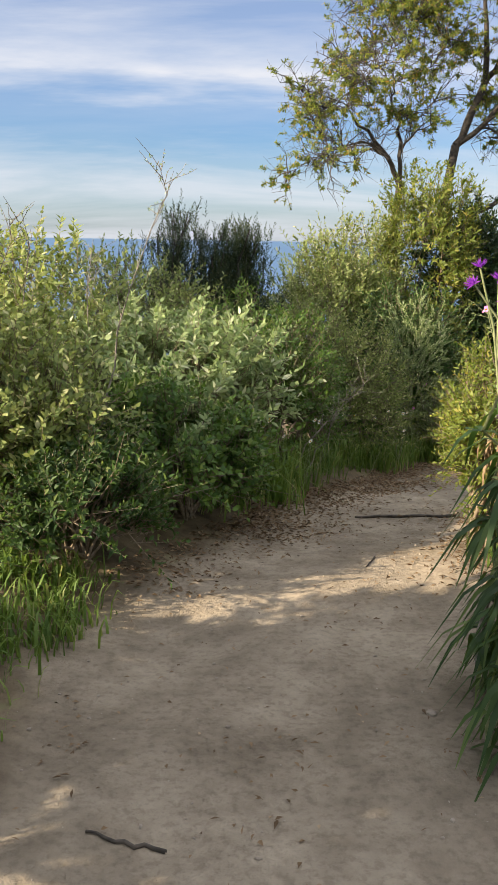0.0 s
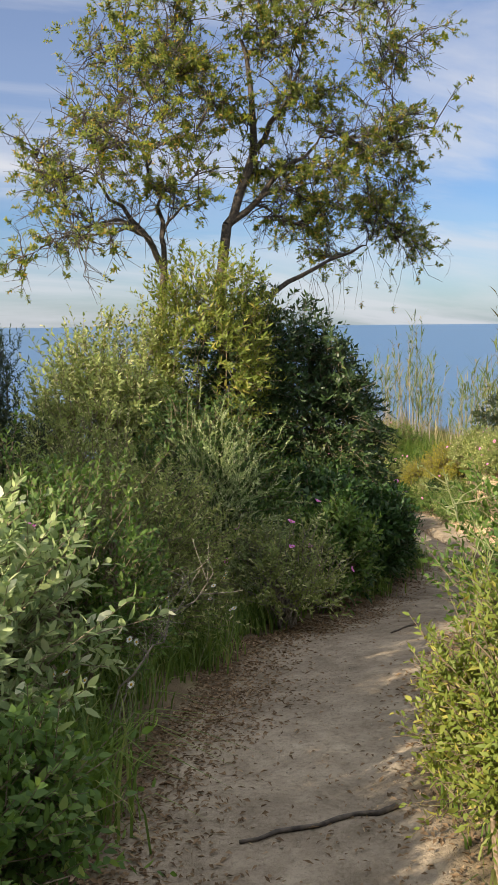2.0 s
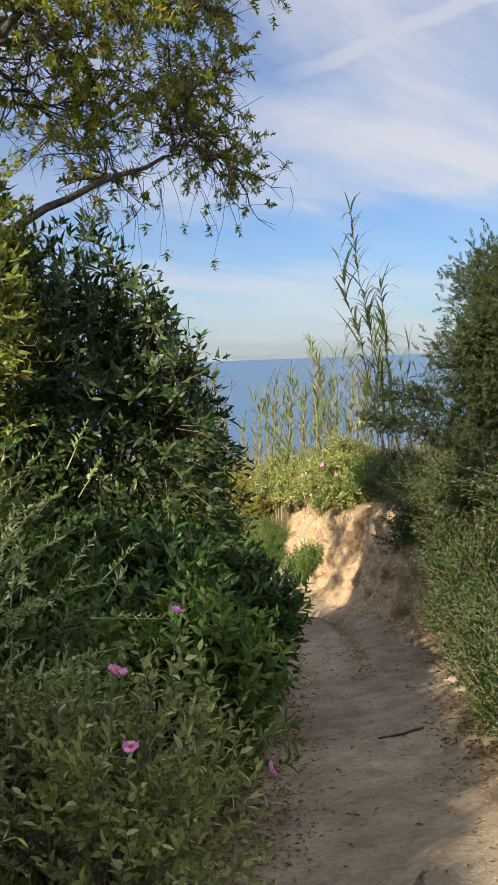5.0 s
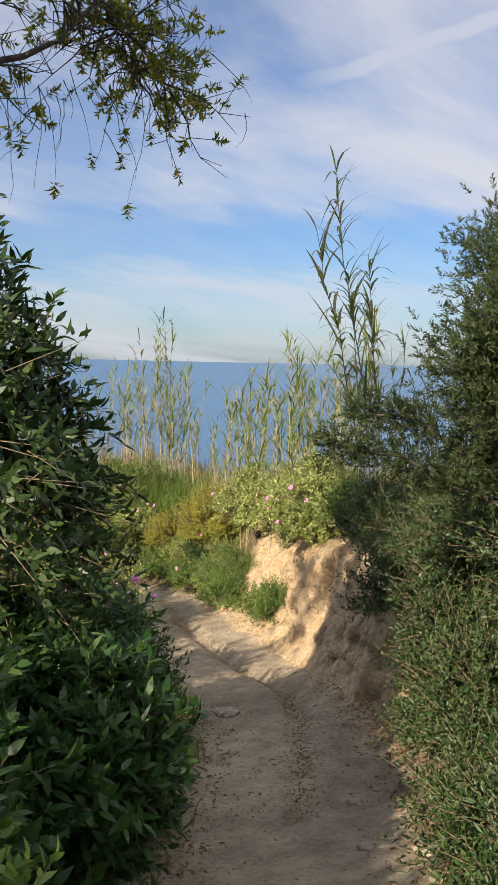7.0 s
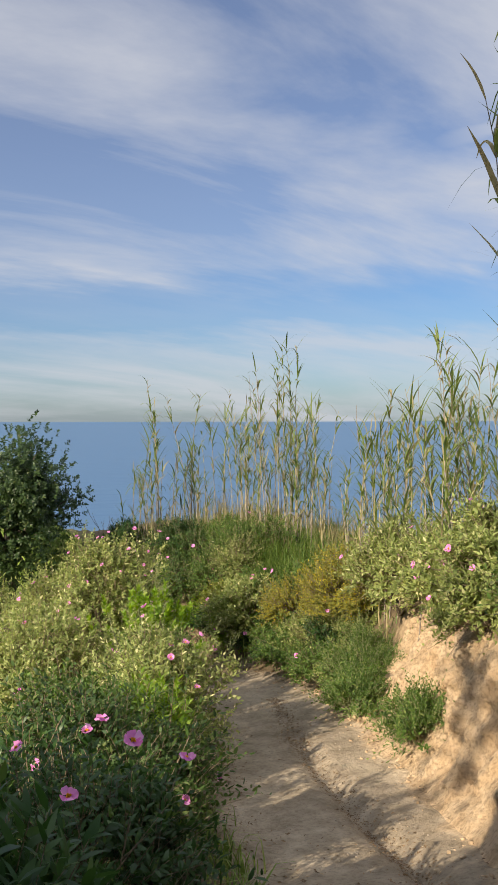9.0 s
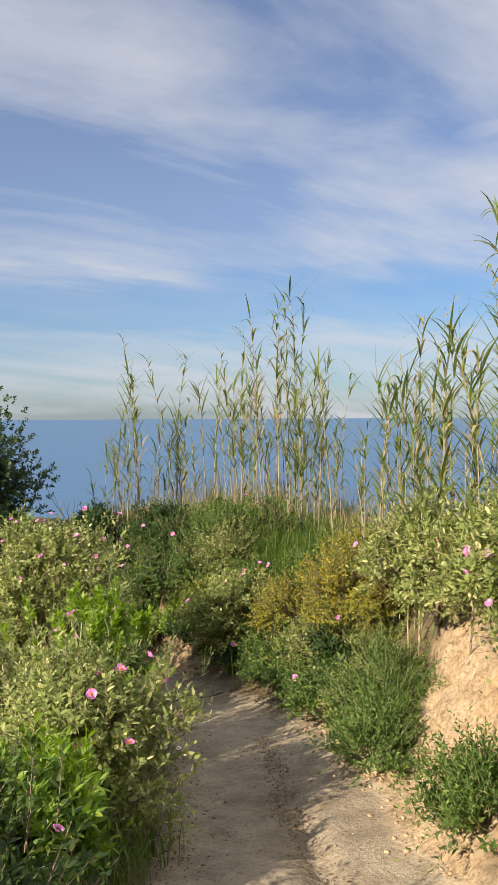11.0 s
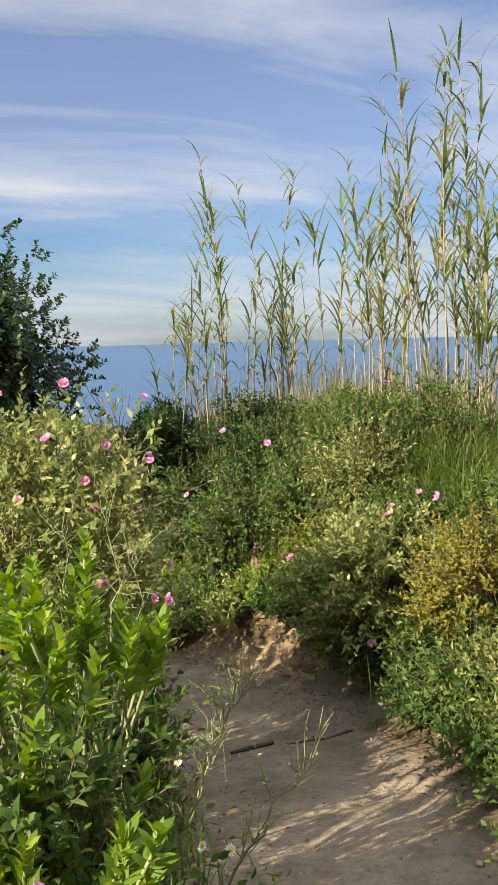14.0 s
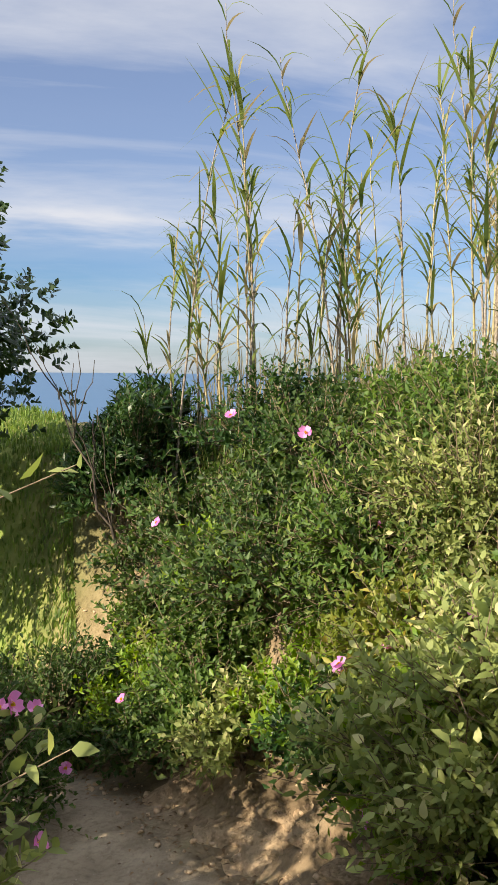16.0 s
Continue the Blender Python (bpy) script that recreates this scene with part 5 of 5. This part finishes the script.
for k in range(10):
    wy = 16.5 + 0.24 * k + g_e.uniform(-0.06, 0.06)
    wx = float(np.interp(wy, RE_Y, RE_X)) + g_e.uniform(0.08, 0.26)
    shrub("weed_clump", "leafy weeds overhanging the path edge", "weeds", wx, wy, 0.2 + 0.06 * (k % 3), 0.22, 0.3 + 0.07 * (k % 4), (HERB, CISTUS, HERB, LAUREL, HERB)[k % 5], 241 + k, 300, 8, 0.042, 0.016, 0.12, hollow=0.25, stems=10, group="weeds along the path edge", flowers=1 if k % 6 == 2 else 0)

g_m = np.random.default_rng(710)
for k in range(16):
    wy = 18.8 + 0.19 * k + g_m.uniform(-0.05, 0.05)
    wx = float(np.interp(wy, RE_Y, RE_X)) + g_m.uniform(0.22, 0.5)
    shrub("weed_clump", "leafy weeds rooted in the mound's raw earth", "weeds", wx, wy, 0.2, 0.2, g_m.uniform(0.24, 0.42), (HERB, SCRUBSHADE, LAUREL, BRIGHT, CISTUS)[k % 5], 711 + k, 260, 8, 0.042, 0.017, 0.12, hollow=0.25, stems=10, group="weeds in the raw earth", flowers=1 if k % 5 == 1 else 0)
# these three rockroses are added, mostly hidden, to shade the bend
shrub("rockrose", "rockrose bush added to shade the path's bend", "shrub", 6.42, 19.5, 0.42, 0.42, 1.3, CISTUS, 730, 1100, 9, 0.05, 0.018, 0.15, flowers=6)
shrub("rockrose", "rockrose bush added on the bend's meadow side for shade", "shrub", 6.3, 20.05, 0.42, 0.4, 1.15, CISTUS, 130, 900, 9, 0.05, 0.018, 0.15, flowers=4)
shrub("rockrose", "rockrose bush added on the bend's meadow side for shade", "shrub", 5.9, 20.9, 0.45, 0.4, 1.15, CISTUS, 131, 900, 9, 0.05, 0.018, 0.15, flowers=3)


def daisy(x, y, h, lean, seed):
    """A white flower head on one bent green stem."""
    g = np.random.default_rng(seed)
    z0 = float(ground_z(x, y)) - 0.01
    ob = thing("daisy", x, y, z0, "small white daisy on a thin green stem", "flower", "white daisies beside the path")
    st, pe, ce = Tris(), Tris(), Tris()
    pts = bend((0, 0, 0), (lean, g.normal(0, 0.05), h), (0.3 * lean, 0, 0), g, 7)
    add_limb(st, pts, np.linspace(0.0025, 0.0014, 7), 4)
    part("stem", st.mesh("stem", GREENSTEM, True), ob)
    n = 13
    ang = np.arange(n) * 6.283 / n
    up = unit(np.array([-0.5, -0.35, 0.8]) + g.normal(0, 0.2, 3))
    s1 = unit(np.cross(up, (0, 0, 1.0)))
    s2 = np.cross(up, s1)
    D = np.cos(ang)[:, None] * s1 + np.sin(ang)[:, None] * s2
    add_leaves(pe, np.repeat(pts[-1][None], n, 0) + D * 0.004, unit(D + up * 0.15), np.repeat(up[None], n, 0), np.full(n, 0.015), np.full(n, 0.007), 0.05, 0.05)
    part("petals", pe.mesh("petals", WHITE), ob)
    add_limb(ce, np.array([pts[-1] - up * 0.002, pts[-1] + up * 0.003, pts[-1] + up * 0.005]), [0.005, 0.005, 0.001], 8)
    part("flower_heart", ce.mesh("flower_heart", GOLD, True), ob, "yellow disc")


g_d = np.random.default_rng(250)
for k in range(26):
    dy = g_d.uniform(5.6, 8.0)
    daisy(float(np.interp(dy, LE_Y, LE_X)) - g_d.uniform(0.1, 0.6), dy, g_d.uniform(0.25, 0.5), g_d.normal(0.05, 0.06), 260 + k)
for k in range(12):
    dy = g_d.uniform(15.5, 18.2)
    daisy(float(np.interp(dy, LE_Y, LE_X)) - g_d.uniform(-0.02, 0.25), dy, g_d.uniform(0.2, 0.4), g_d.normal(0.05, 0.06), 290 + k)

# ---- reeds ----
def reed(h, seed, leafy=1.0, wide=1.0):
    """Giant reed at the origin: jointed cane and arching blades."""
    g = np.random.default_rng(seed)
    ob = thing("giant_reed", 0, 0, 0, "tall giant reed with dry cane and green blades", "reed", "reeds on the brow above the sea")
    st = Tris()
    lean = g.normal(0, 0.05, 2) * h
    m = 14
    s = np.linspace(0, 1, m)
    wav = np.cumsum(g.normal(0, 0.006 * h, (m, 2)), 0) * s[:, None]
    pts = np.stack([lean[0] * s ** 1.6 + wav[:, 0], lean[1] * s ** 1.6 + wav[:, 1], h * s], -1)
    add_limb(st, pts, np.linspace(0.008, 0.0018, m), 6)
    for q in range(int(h / 0.17)):
        z = (q + 0.5) * 0.17 / h * (m - 1)
        if z >= m - 1:
            continue
        k = int(z)
        c = pts[k] + (pts[k + 1] - pts[k]) * (z - k)
        add_limb(st, np.array([c - (0, 0, 0.005), c + (0, 0, 0.005)]), [0.0098 - 0.006 * z / m] * 2, 6)
    part("cane", st.mesh("cane", CANE if g.uniform() < 0.6 else DEADSTEM, True), ob, "pale yellow jointed cane")
    for q in range(int(27 * leafy * h / 2.0)):
        z = g.uniform(0.3, 1.0) ** 0.8
        k = min(int(z * (m - 1)), m - 2)
        p = pts[k] + (pts[k + 1] - pts[k]) * (z * (m - 1) - k)
        a = g.uniform(0, 6.28)
        d = np.array([math.cos(a), math.sin(a), 0])
        sd = np.array([-math.sin(a), math.cos(a), 0])
        L = wide * g.uniform(0.14, 0.34)
        rise, fall = g.uniform(0.7, 1.3), g.uniform(-0.1, 0.95)
        w = wide * g.uniform(0.005, 0.012)
        rows = []
        for f, wf in ((0, 0.5), (0.25, 1.0), (0.5, 0.9), (0.75, 0.6), (1.0, 0.06)):
            cc = p + d * L * f * (0.4 + 0.4 * f) + np.array([0, 0, L * (rise * f - fall * f * f * 1.3)])
            rows += [cc - sd * w * wf, cc + sd * w * wf]
        t = []
        for i in range(4):
            bq = 2 * i
            t += [[bq, bq + 1, bq + 3], [bq, bq + 3, bq + 2]]
        lf = Tris()
        lf.add(rows, t)
        roll = g.uniform()
        part("blade", lf.mesh("blade", DRYGRASS if roll < 0.14 + 0.3 * (1 - z) else REEDLEAF if roll < 0.75 else REEDDARK), ob)
    return ob


g_r = np.random.default_rng(200)
SIZES = [1.0, 1.3, 1.6, 1.9, 2.3, 2.8]
kinds = [[reed(s, 201 + 10 * k + v, (1.05, 1.45, 0.6)[v]) for v in range(3)] for k, s in enumerate(SIZES)]
# clumps: x, y, height over the ground, how many, spread
clumps = [(8.2, 22.1, 2.25, 2, 0.03), (8.35, 22.3, 1.35, 7, 0.10), (8.77, 22.6, 2.45, 5, 0.07), (8.95, 22.4, 1.4, 8, 0.15), (9.2, 22.2, 2.2, 4, 0.08), (9.45, 22.1, 1.7, 8, 0.15),
          (9.75, 21.7, 2.2, 6, 0.12), (9.55, 21.1, 1.8, 6, 0.12), (9.5, 20.45, 2.65, 8, 0.12), (9.9, 20.6, 2.1, 8, 0.18), (9.9, 19.7, 2.0, 6, 0.15), (10.1, 19.0, 2.0, 6, 0.2),
          (9.9, 18.0, 1.8, 6, 0.15), (9.4, 16.95, 2.2, 10, 0.14), (9.7, 16.2, 1.8, 8, 0.2), (9.25, 17.4, 2.0, 7, 0.15), (9.3, 15.9, 2.3, 6, 0.1), (8.85, 14.85, 2.1, 6, 0.1), (9.3, 15.4, 2.0, 7, 0.15), (8.5, 14.3, 2.2, 6, 0.09), (8.8, 14.2, 2.2, 7, 0.12), (8.3, 14.9, 1.7, 6, 0.12), (8.6, 15.2, 2.3, 8, 0.14), (8.9, 16.6, 1.7, 8, 0.15), (8.9, 13.6, 1.8, 8, 0.2), (8.6, 12.6, 1.5, 8, 0.25)]
for cx, cy, ch, cn, cs in clumps:
    for q in range(cn):
        x, y = cx + g_r.normal(0, cs), cy + g_r.normal(0, cs)
        hh = ch * g_r.uniform(0.45, 1.03) if q else ch
        k = int(np.argmin([abs(s - hh) for s in SIZES]))
        kd, sc = kinds[k][int(g_r.integers(3))], hh / SIZES[k]
        m = Matrix.Translation((x, y, float(ground_z(x, y)) - 0.03)) @ Matrix.Rotation(g_r.uniform(0, 6.28), 4, "Z") @ Matrix.Rotation(g_r.normal(0, 0.05), 4, "X") @ Matrix.Diagonal((sc, sc, sc, 1))
        copy_thing(kd, m)
# the tall leaning clump at the bank's edge
for q, (fx, fy, tx, ty, tz) in enumerate([(7.5, 12.75, 6.8, 12.58, 2.4), (7.52, 12.8, 6.76, 12.62, 2.0), (7.58, 12.7, 7.1, 12.6, 1.8), (7.55, 12.85, 7.05, 12.8, 1.6), (7.62, 12.8, 7.25, 12.5, 1.3)]):
    z0 = float(ground_z(fx, fy)) - 0.03
    way = Vector((tx - fx, ty - fy, tz - z0))
    ob = reed(way.length, 281 + q, 1.3, 1.15)
    ob.matrix_world = Matrix.Translation((fx, fy, z0)) @ way.to_track_quat("Z", "Y").to_matrix().to_4x4()
for k in range(18):
    x, y = 10.05 + 0.09 * (k % 6), 20.4 + 0.45 * (k // 6)
    kinds[k // 3][k % 3].location = (x, y, float(ground_z(x, y)) - 0.03)


def bare_stalk(x, y, h, lean, seed):
    g = np.random.default_rng(seed)
    z0 = float(ground_z(x, y)) - 0.02
    ob = thing("dead_stalk", x, y, z0, "dead dark stalk with bare side twigs", "dry plant")
    st = Tris()
    pts = bend((0, 0, 0), (lean, 0.05, h), (0, 0, 0), g, 9)
    add_limb(st, pts, np.linspace(0.011, 0.004, 9), 5)
    part("stalk", st.mesh("stalk", BARK, True), ob)
    for q in range(12):
        b = pts[g.integers(3, 9)]
        e = b + np.array([g.normal(lean * 0.12, 0.1), g.normal(0, 0.08), g.uniform(0.25, 0.6)])
        tw = Tris()
        add_limb(tw, bend(b, e, (0, 0, 0), g, 5), np.linspace(0.004, 0.0015, 5), 4)
        part("twig", tw.mesh("twig", BARK, True), ob)


bare_stalk(8.0, 21.9, 1.05, -0.36, 221)

# ---- grass, litter, stones ----
grass_field("grass", "dark green grass along the path edge", 4500, clumped(along_left(1.0, 3.6, 0.05, 0.7), 110, 0.06), 0.06, 0.2, GRASS, 301, 0.005, 0.9)
grass_field("grass", "shaded green grass beside the path", 12000, clumped(along_left(5.0, 9.2, 0.25, 1.3), 260, 0.08), 0.1, 0.34, GRASS, 302, 0.005, 0.8)
grass_field("grass", "grass and weeds on the upper side of the path", 8000, clumped(along_right(0.5, 6.5, 0.08, 1.1), 220, 0.07), 0.1, 0.35, GRASS, 303, 0.005, 0.8)
grass_field("grass", "dark green grass on the shaded bank", 3000, clumped(along_right(7.0, 12.3, 0.3, 2.4), 420, 0.08), 0.12, 0.4, GRASS, 304, 0.004, 0.9)
grass_field("grass", "grass along the lower side of the path", 9000, clumped(along_left(9.5, 20.0, 0.02, 0.9), 260, 0.07), 0.1, 0.32, GRASS, 305, 0.004, 0.9)
grass_field("grass", "long soft grass covering the mound", 12000, clumped(along_right(18.2, 22.2, 0.75, 2.8), 420, 0.09), 0.12, 0.34, GRASS, 306, 0.004, 0.9)
grass_field("grass", "sunlit grass on top of the bank", 8000, clumped(along_right(12.0, 18.5, 0.75, 3.2), 300, 0.09), 0.12, 0.4, GRASS, 307, 0.004, 0.8)
grass_field("grass", "tall sunlit grass on the mound's crest", 6000, lambda g, n: (9.45 + g.normal(0, 0.28, n), 19.75 + g.normal(0, 0.4, n)), 0.25, 0.62, GRASS, 312, 0.004, 0.8)
grass_field("grass", "arching tuft of long grass by the path", 260, lambda g, n: (0.12 + g.normal(0, 0.1, n), 5.55 + g.normal(0, 0.12, n)), 0.3, 0.6, GRASS, 313, 0.005, 1.3)
grass_field("dry_grass", "pale dry grass among the reeds", 9000, clumped(along_right(13.0, 22.8, 1.2, 2.9), 420, 0.08), 0.2, 0.75, DRYGRASS, 308, 0.003, 0.6)
grass_field("grass", "green grass among the reeds", 6000, clumped(along_right(13.0, 22.6, 1.2, 2.9), 260, 0.08), 0.15, 0.5, GRASS, 311, 0.004, 0.8)
grass_field("meadow_grass", "bright green meadow grass below the path", 30000, lambda g, n: (7.7 - 3.6 * g.uniform(0, 1, n) ** 1.6, 21.2 + 5.0 * g.uniform(0, 1, n) ** 1.6), 0.03, 0.09, GRASS, 310)


def litter(name, label, n, sampler, size, mat, seed):
    g = np.random.default_rng(seed)
    x, y = sampler(g, n)
    n = len(x)
    P = np.stack([x, y, ground_z(x, y) + g.uniform(0.002, 0.012, n)], -1)
    a = g.uniform(0, 6.28, n)
    D = unit(np.stack([np.cos(a), np.sin(a), g.normal(0, 0.2, n)], -1))
    N = unit(np.stack([g.normal(0, 0.3, n), g.normal(0, 0.3, n), np.ones(n)], -1))
    tr = Tris()
    add_leaves(tr, P, D, N, size * g.uniform(0.4, 1.3, n), size * 0.4 * g.uniform(0.4, 1.3, n), 0.1)
    tagged(new(name, tr.mesh(name, mat)), label, "litter", kind="stuff")


def edge_strip(y0, y1, spread):
    def f(g, n):
        y = g.uniform(y0, y1, n)
        left = g.uniform(0, 1, n) < 0.6
        xl, xr = np.interp(y, LE_Y, LE_X), np.interp(y, RE_Y, RE_X)
        off = np.abs(g.normal(0, spread, n)) - 0.12
        return np.where(left, xl + off, xr - off * 0.7), y
    return f


def on_path(y0, y1):
    def f(g, n):
        y = g.uniform(y0, y1, n)
        xl, xr = np.interp(y, LE_Y, LE_X), np.interp(y, RE_Y, RE_X)
        return xl + (xr - xl) * g.uniform(0, 1, n), y
    return f


litter("leaf_litter", "dry brown leaves along the path edges", 7000, edge_strip(3.6, 12.5, 0.24), 0.035, LITTER, 321)
litter("leaf_litter", "small dry leaves and bits on the path", 1100, on_path(0.8, 20.5), 0.022, LITTER, 322)
litter("leaf_litter", "dry leaves at the path's far edges", 3500, edge_strip(12.5, 21.5, 0.2), 0.028, LITTER, 323)

litter("leaf_litter", "thick band of brown leaves beside the path", 6500, lambda g, n: (np.interp(yy := g.uniform(4.6, 9.6, n), LE_Y, LE_X) + np.abs(g.normal(0, 0.3, n)) - 0.15 + 0.12 * np.sin(yy * 3.1), yy), 0.032, LITTER, 324)
litter("leaf_litter", "dark debris washed into the path's gully", 3200, lambda g, n: ((np.interp(yy := g.uniform(10.5, 17.0, n), LE_Y, LE_X) + np.interp(yy, RE_Y, RE_X)) / 2 + 0.12 + 0.1 * np.sin(yy * 1.1) + g.normal(0, 0.06, n), yy), 0.022, LITTER, 325)
litter("leaf_litter", "scraps of bark and leaf on the path", 900, clumped(on_path(1.5, 13.0), 60, 0.09), 0.026, LITTER, 326)


def pebbles(name, label, n, sampler, smin, smax, seed, mat=STONE):
    g = np.random.default_rng(seed)
    x, y = sampler(g, n)
    z = ground_z(x, y)
    base = np.array([[1, 0, 0], [0, 1, 0], [-1, 0, 0], [0, -1, 0], [.6, .6, .55], [-.6, .6, .6], [-.5, -.6, .55], [.6, -.5, .6], [0, 0, -.6]])
    t = np.array([[0, 1, 4], [1, 2, 5], [2, 3, 6], [3, 0, 7], [4, 1, 5], [5, 2, 6], [6, 3, 7], [7, 0, 4], [4, 5, 6], [4, 6, 7], [1, 0, 8], [2, 1, 8], [3, 2, 8], [0, 3, 8]])
    s = smin + (smax - smin) * g.uniform(0, 1, n) ** 3
    vs = base[None] * (s[:, None, None] * g.uniform(0.6, 1.2, (n, 9, 1))) * g.uniform(0.6, 1.2, (n, 1, 3)) + np.stack([x, y, z + s * 0.1], -1)[:, None]
    tr = Tris()
    tr.add(vs.reshape(-1, 3), (np.arange(n)[:, None, None] * 9 + t[None]).reshape(-1, 3))
    tagged(new(name, tr.mesh(name, mat)), label, "stones", kind="stuff")


pebbles("gravel", "small stones and crumbs on the path", 2200, on_path(0.8, 21.0), 0.002, 0.010, 331)
pebbles("gravel", "crumbs of earth at the bank's foot", 1500, lambda g, n: (np.interp(yy := g.uniform(11.0, 17.5, n), RE_Y, RE_X) + g.normal(0, 0.14, n), yy), 0.004, 0.022, 332, EARTH)
pebbles("earth_clods", "crumbling clods of dry earth on the mound", 700, lambda g, n: (np.interp(yy := g.uniform(19.8, 22.2, n), RE_Y, RE_X) + g.uniform(-0.1, 0.65, n), yy), 0.003, 0.022, 333, EARTH)
pebbles("earth_clods", "crumbling clods of earth on the bank", 900, lambda g, n: (np.interp(yy := g.uniform(11.0, 16.8, n), RE_Y, RE_X) + g.uniform(-0.05, 0.5, n), yy), 0.003, 0.02, 334, EARTH)


def stone(x, y, s, seed):
    g = np.random.default_rng(seed)
    bm = bmesh.new()
    bmesh.ops.create_icosphere(bm, subdivisions=2, radius=1)
    for v in bm.verts:
        d = np.array(v.co)
        k = 1 + 0.25 * math.sin(3 * d[0] + seed) * math.cos(2.5 * d[1] + seed) + g.normal(0, 0.05)
        v.co = Vector(d * k * (s, s * 0.75, s * 0.45))
    me = bpy.data.meshes.new("stone")
    bm.to_mesh(me)
    bm.free()
    me.materials.append(STONE)
    ob = tagged(new("stone", me), "weathered pale stone half sunk in the path", "stone", "stones on the path")
    ob.location = (x, y, float(ground_z(x, y)) + s * 0.1)
    ob.rotation_euler = (0, 0, g.uniform(0, 6))


for k, (px, py, ps) in enumerate([(5.78, 12.35, 0.10), (5.0, 9.75, 0.055), (4.85, 9.55, 0.04), (4.95, 10.05, 0.05), (5.3, 10.5, 0.04), (6.0, 13.0, 0.03), (0.5, 2.6, 0.02), (7.9, 18.6, 0.025)]):
    stone(px, py, ps, 340 + k)


def stick(x, y, length, yaw, seed, r=0.012):
    g = np.random.default_rng(seed)
    n = 9
    s = np.linspace(-0.5, 0.5, n)
    px, py = x + s * length * math.cos(yaw) + g.normal(0, 0.016, n) * length, y + s * length * math.sin(yaw) + g.normal(0, 0.02, n) * length
    pts = np.stack([px, py, ground_z(px, py) + r * 0.8], -1)
    tr = Tris()
    add_limb(tr, pts - (x, y, 0), np.linspace(r * 0.6, r, n) * g.uniform(0.8, 1.2, n), 6)
    ob = tagged(new("stick", tr.mesh("stick", BARK, True)), "dark dry stick lying on the path", "stick", "sticks on the path")
    ob.location = (x, y, 0)


for k, a in enumerate([(0.92, 5.18, 0.6, 0.0, 0.010), (7.87, 18.94, 0.22, 0.1, 0.013), (8.2, 18.9, 0.35, -0.05, 0.006), (-0.35, 2.0, 0.2, -0.3, 0.006), (2.75, 7.9, 0.35, 0.5, 0.008), (4.1, 9.3, 0.25, -0.4, 0.008), (0.55, 4.1, 0.2, 1.2, 0.005)]):
    stick(*a[:4], 360 + k, a[4])
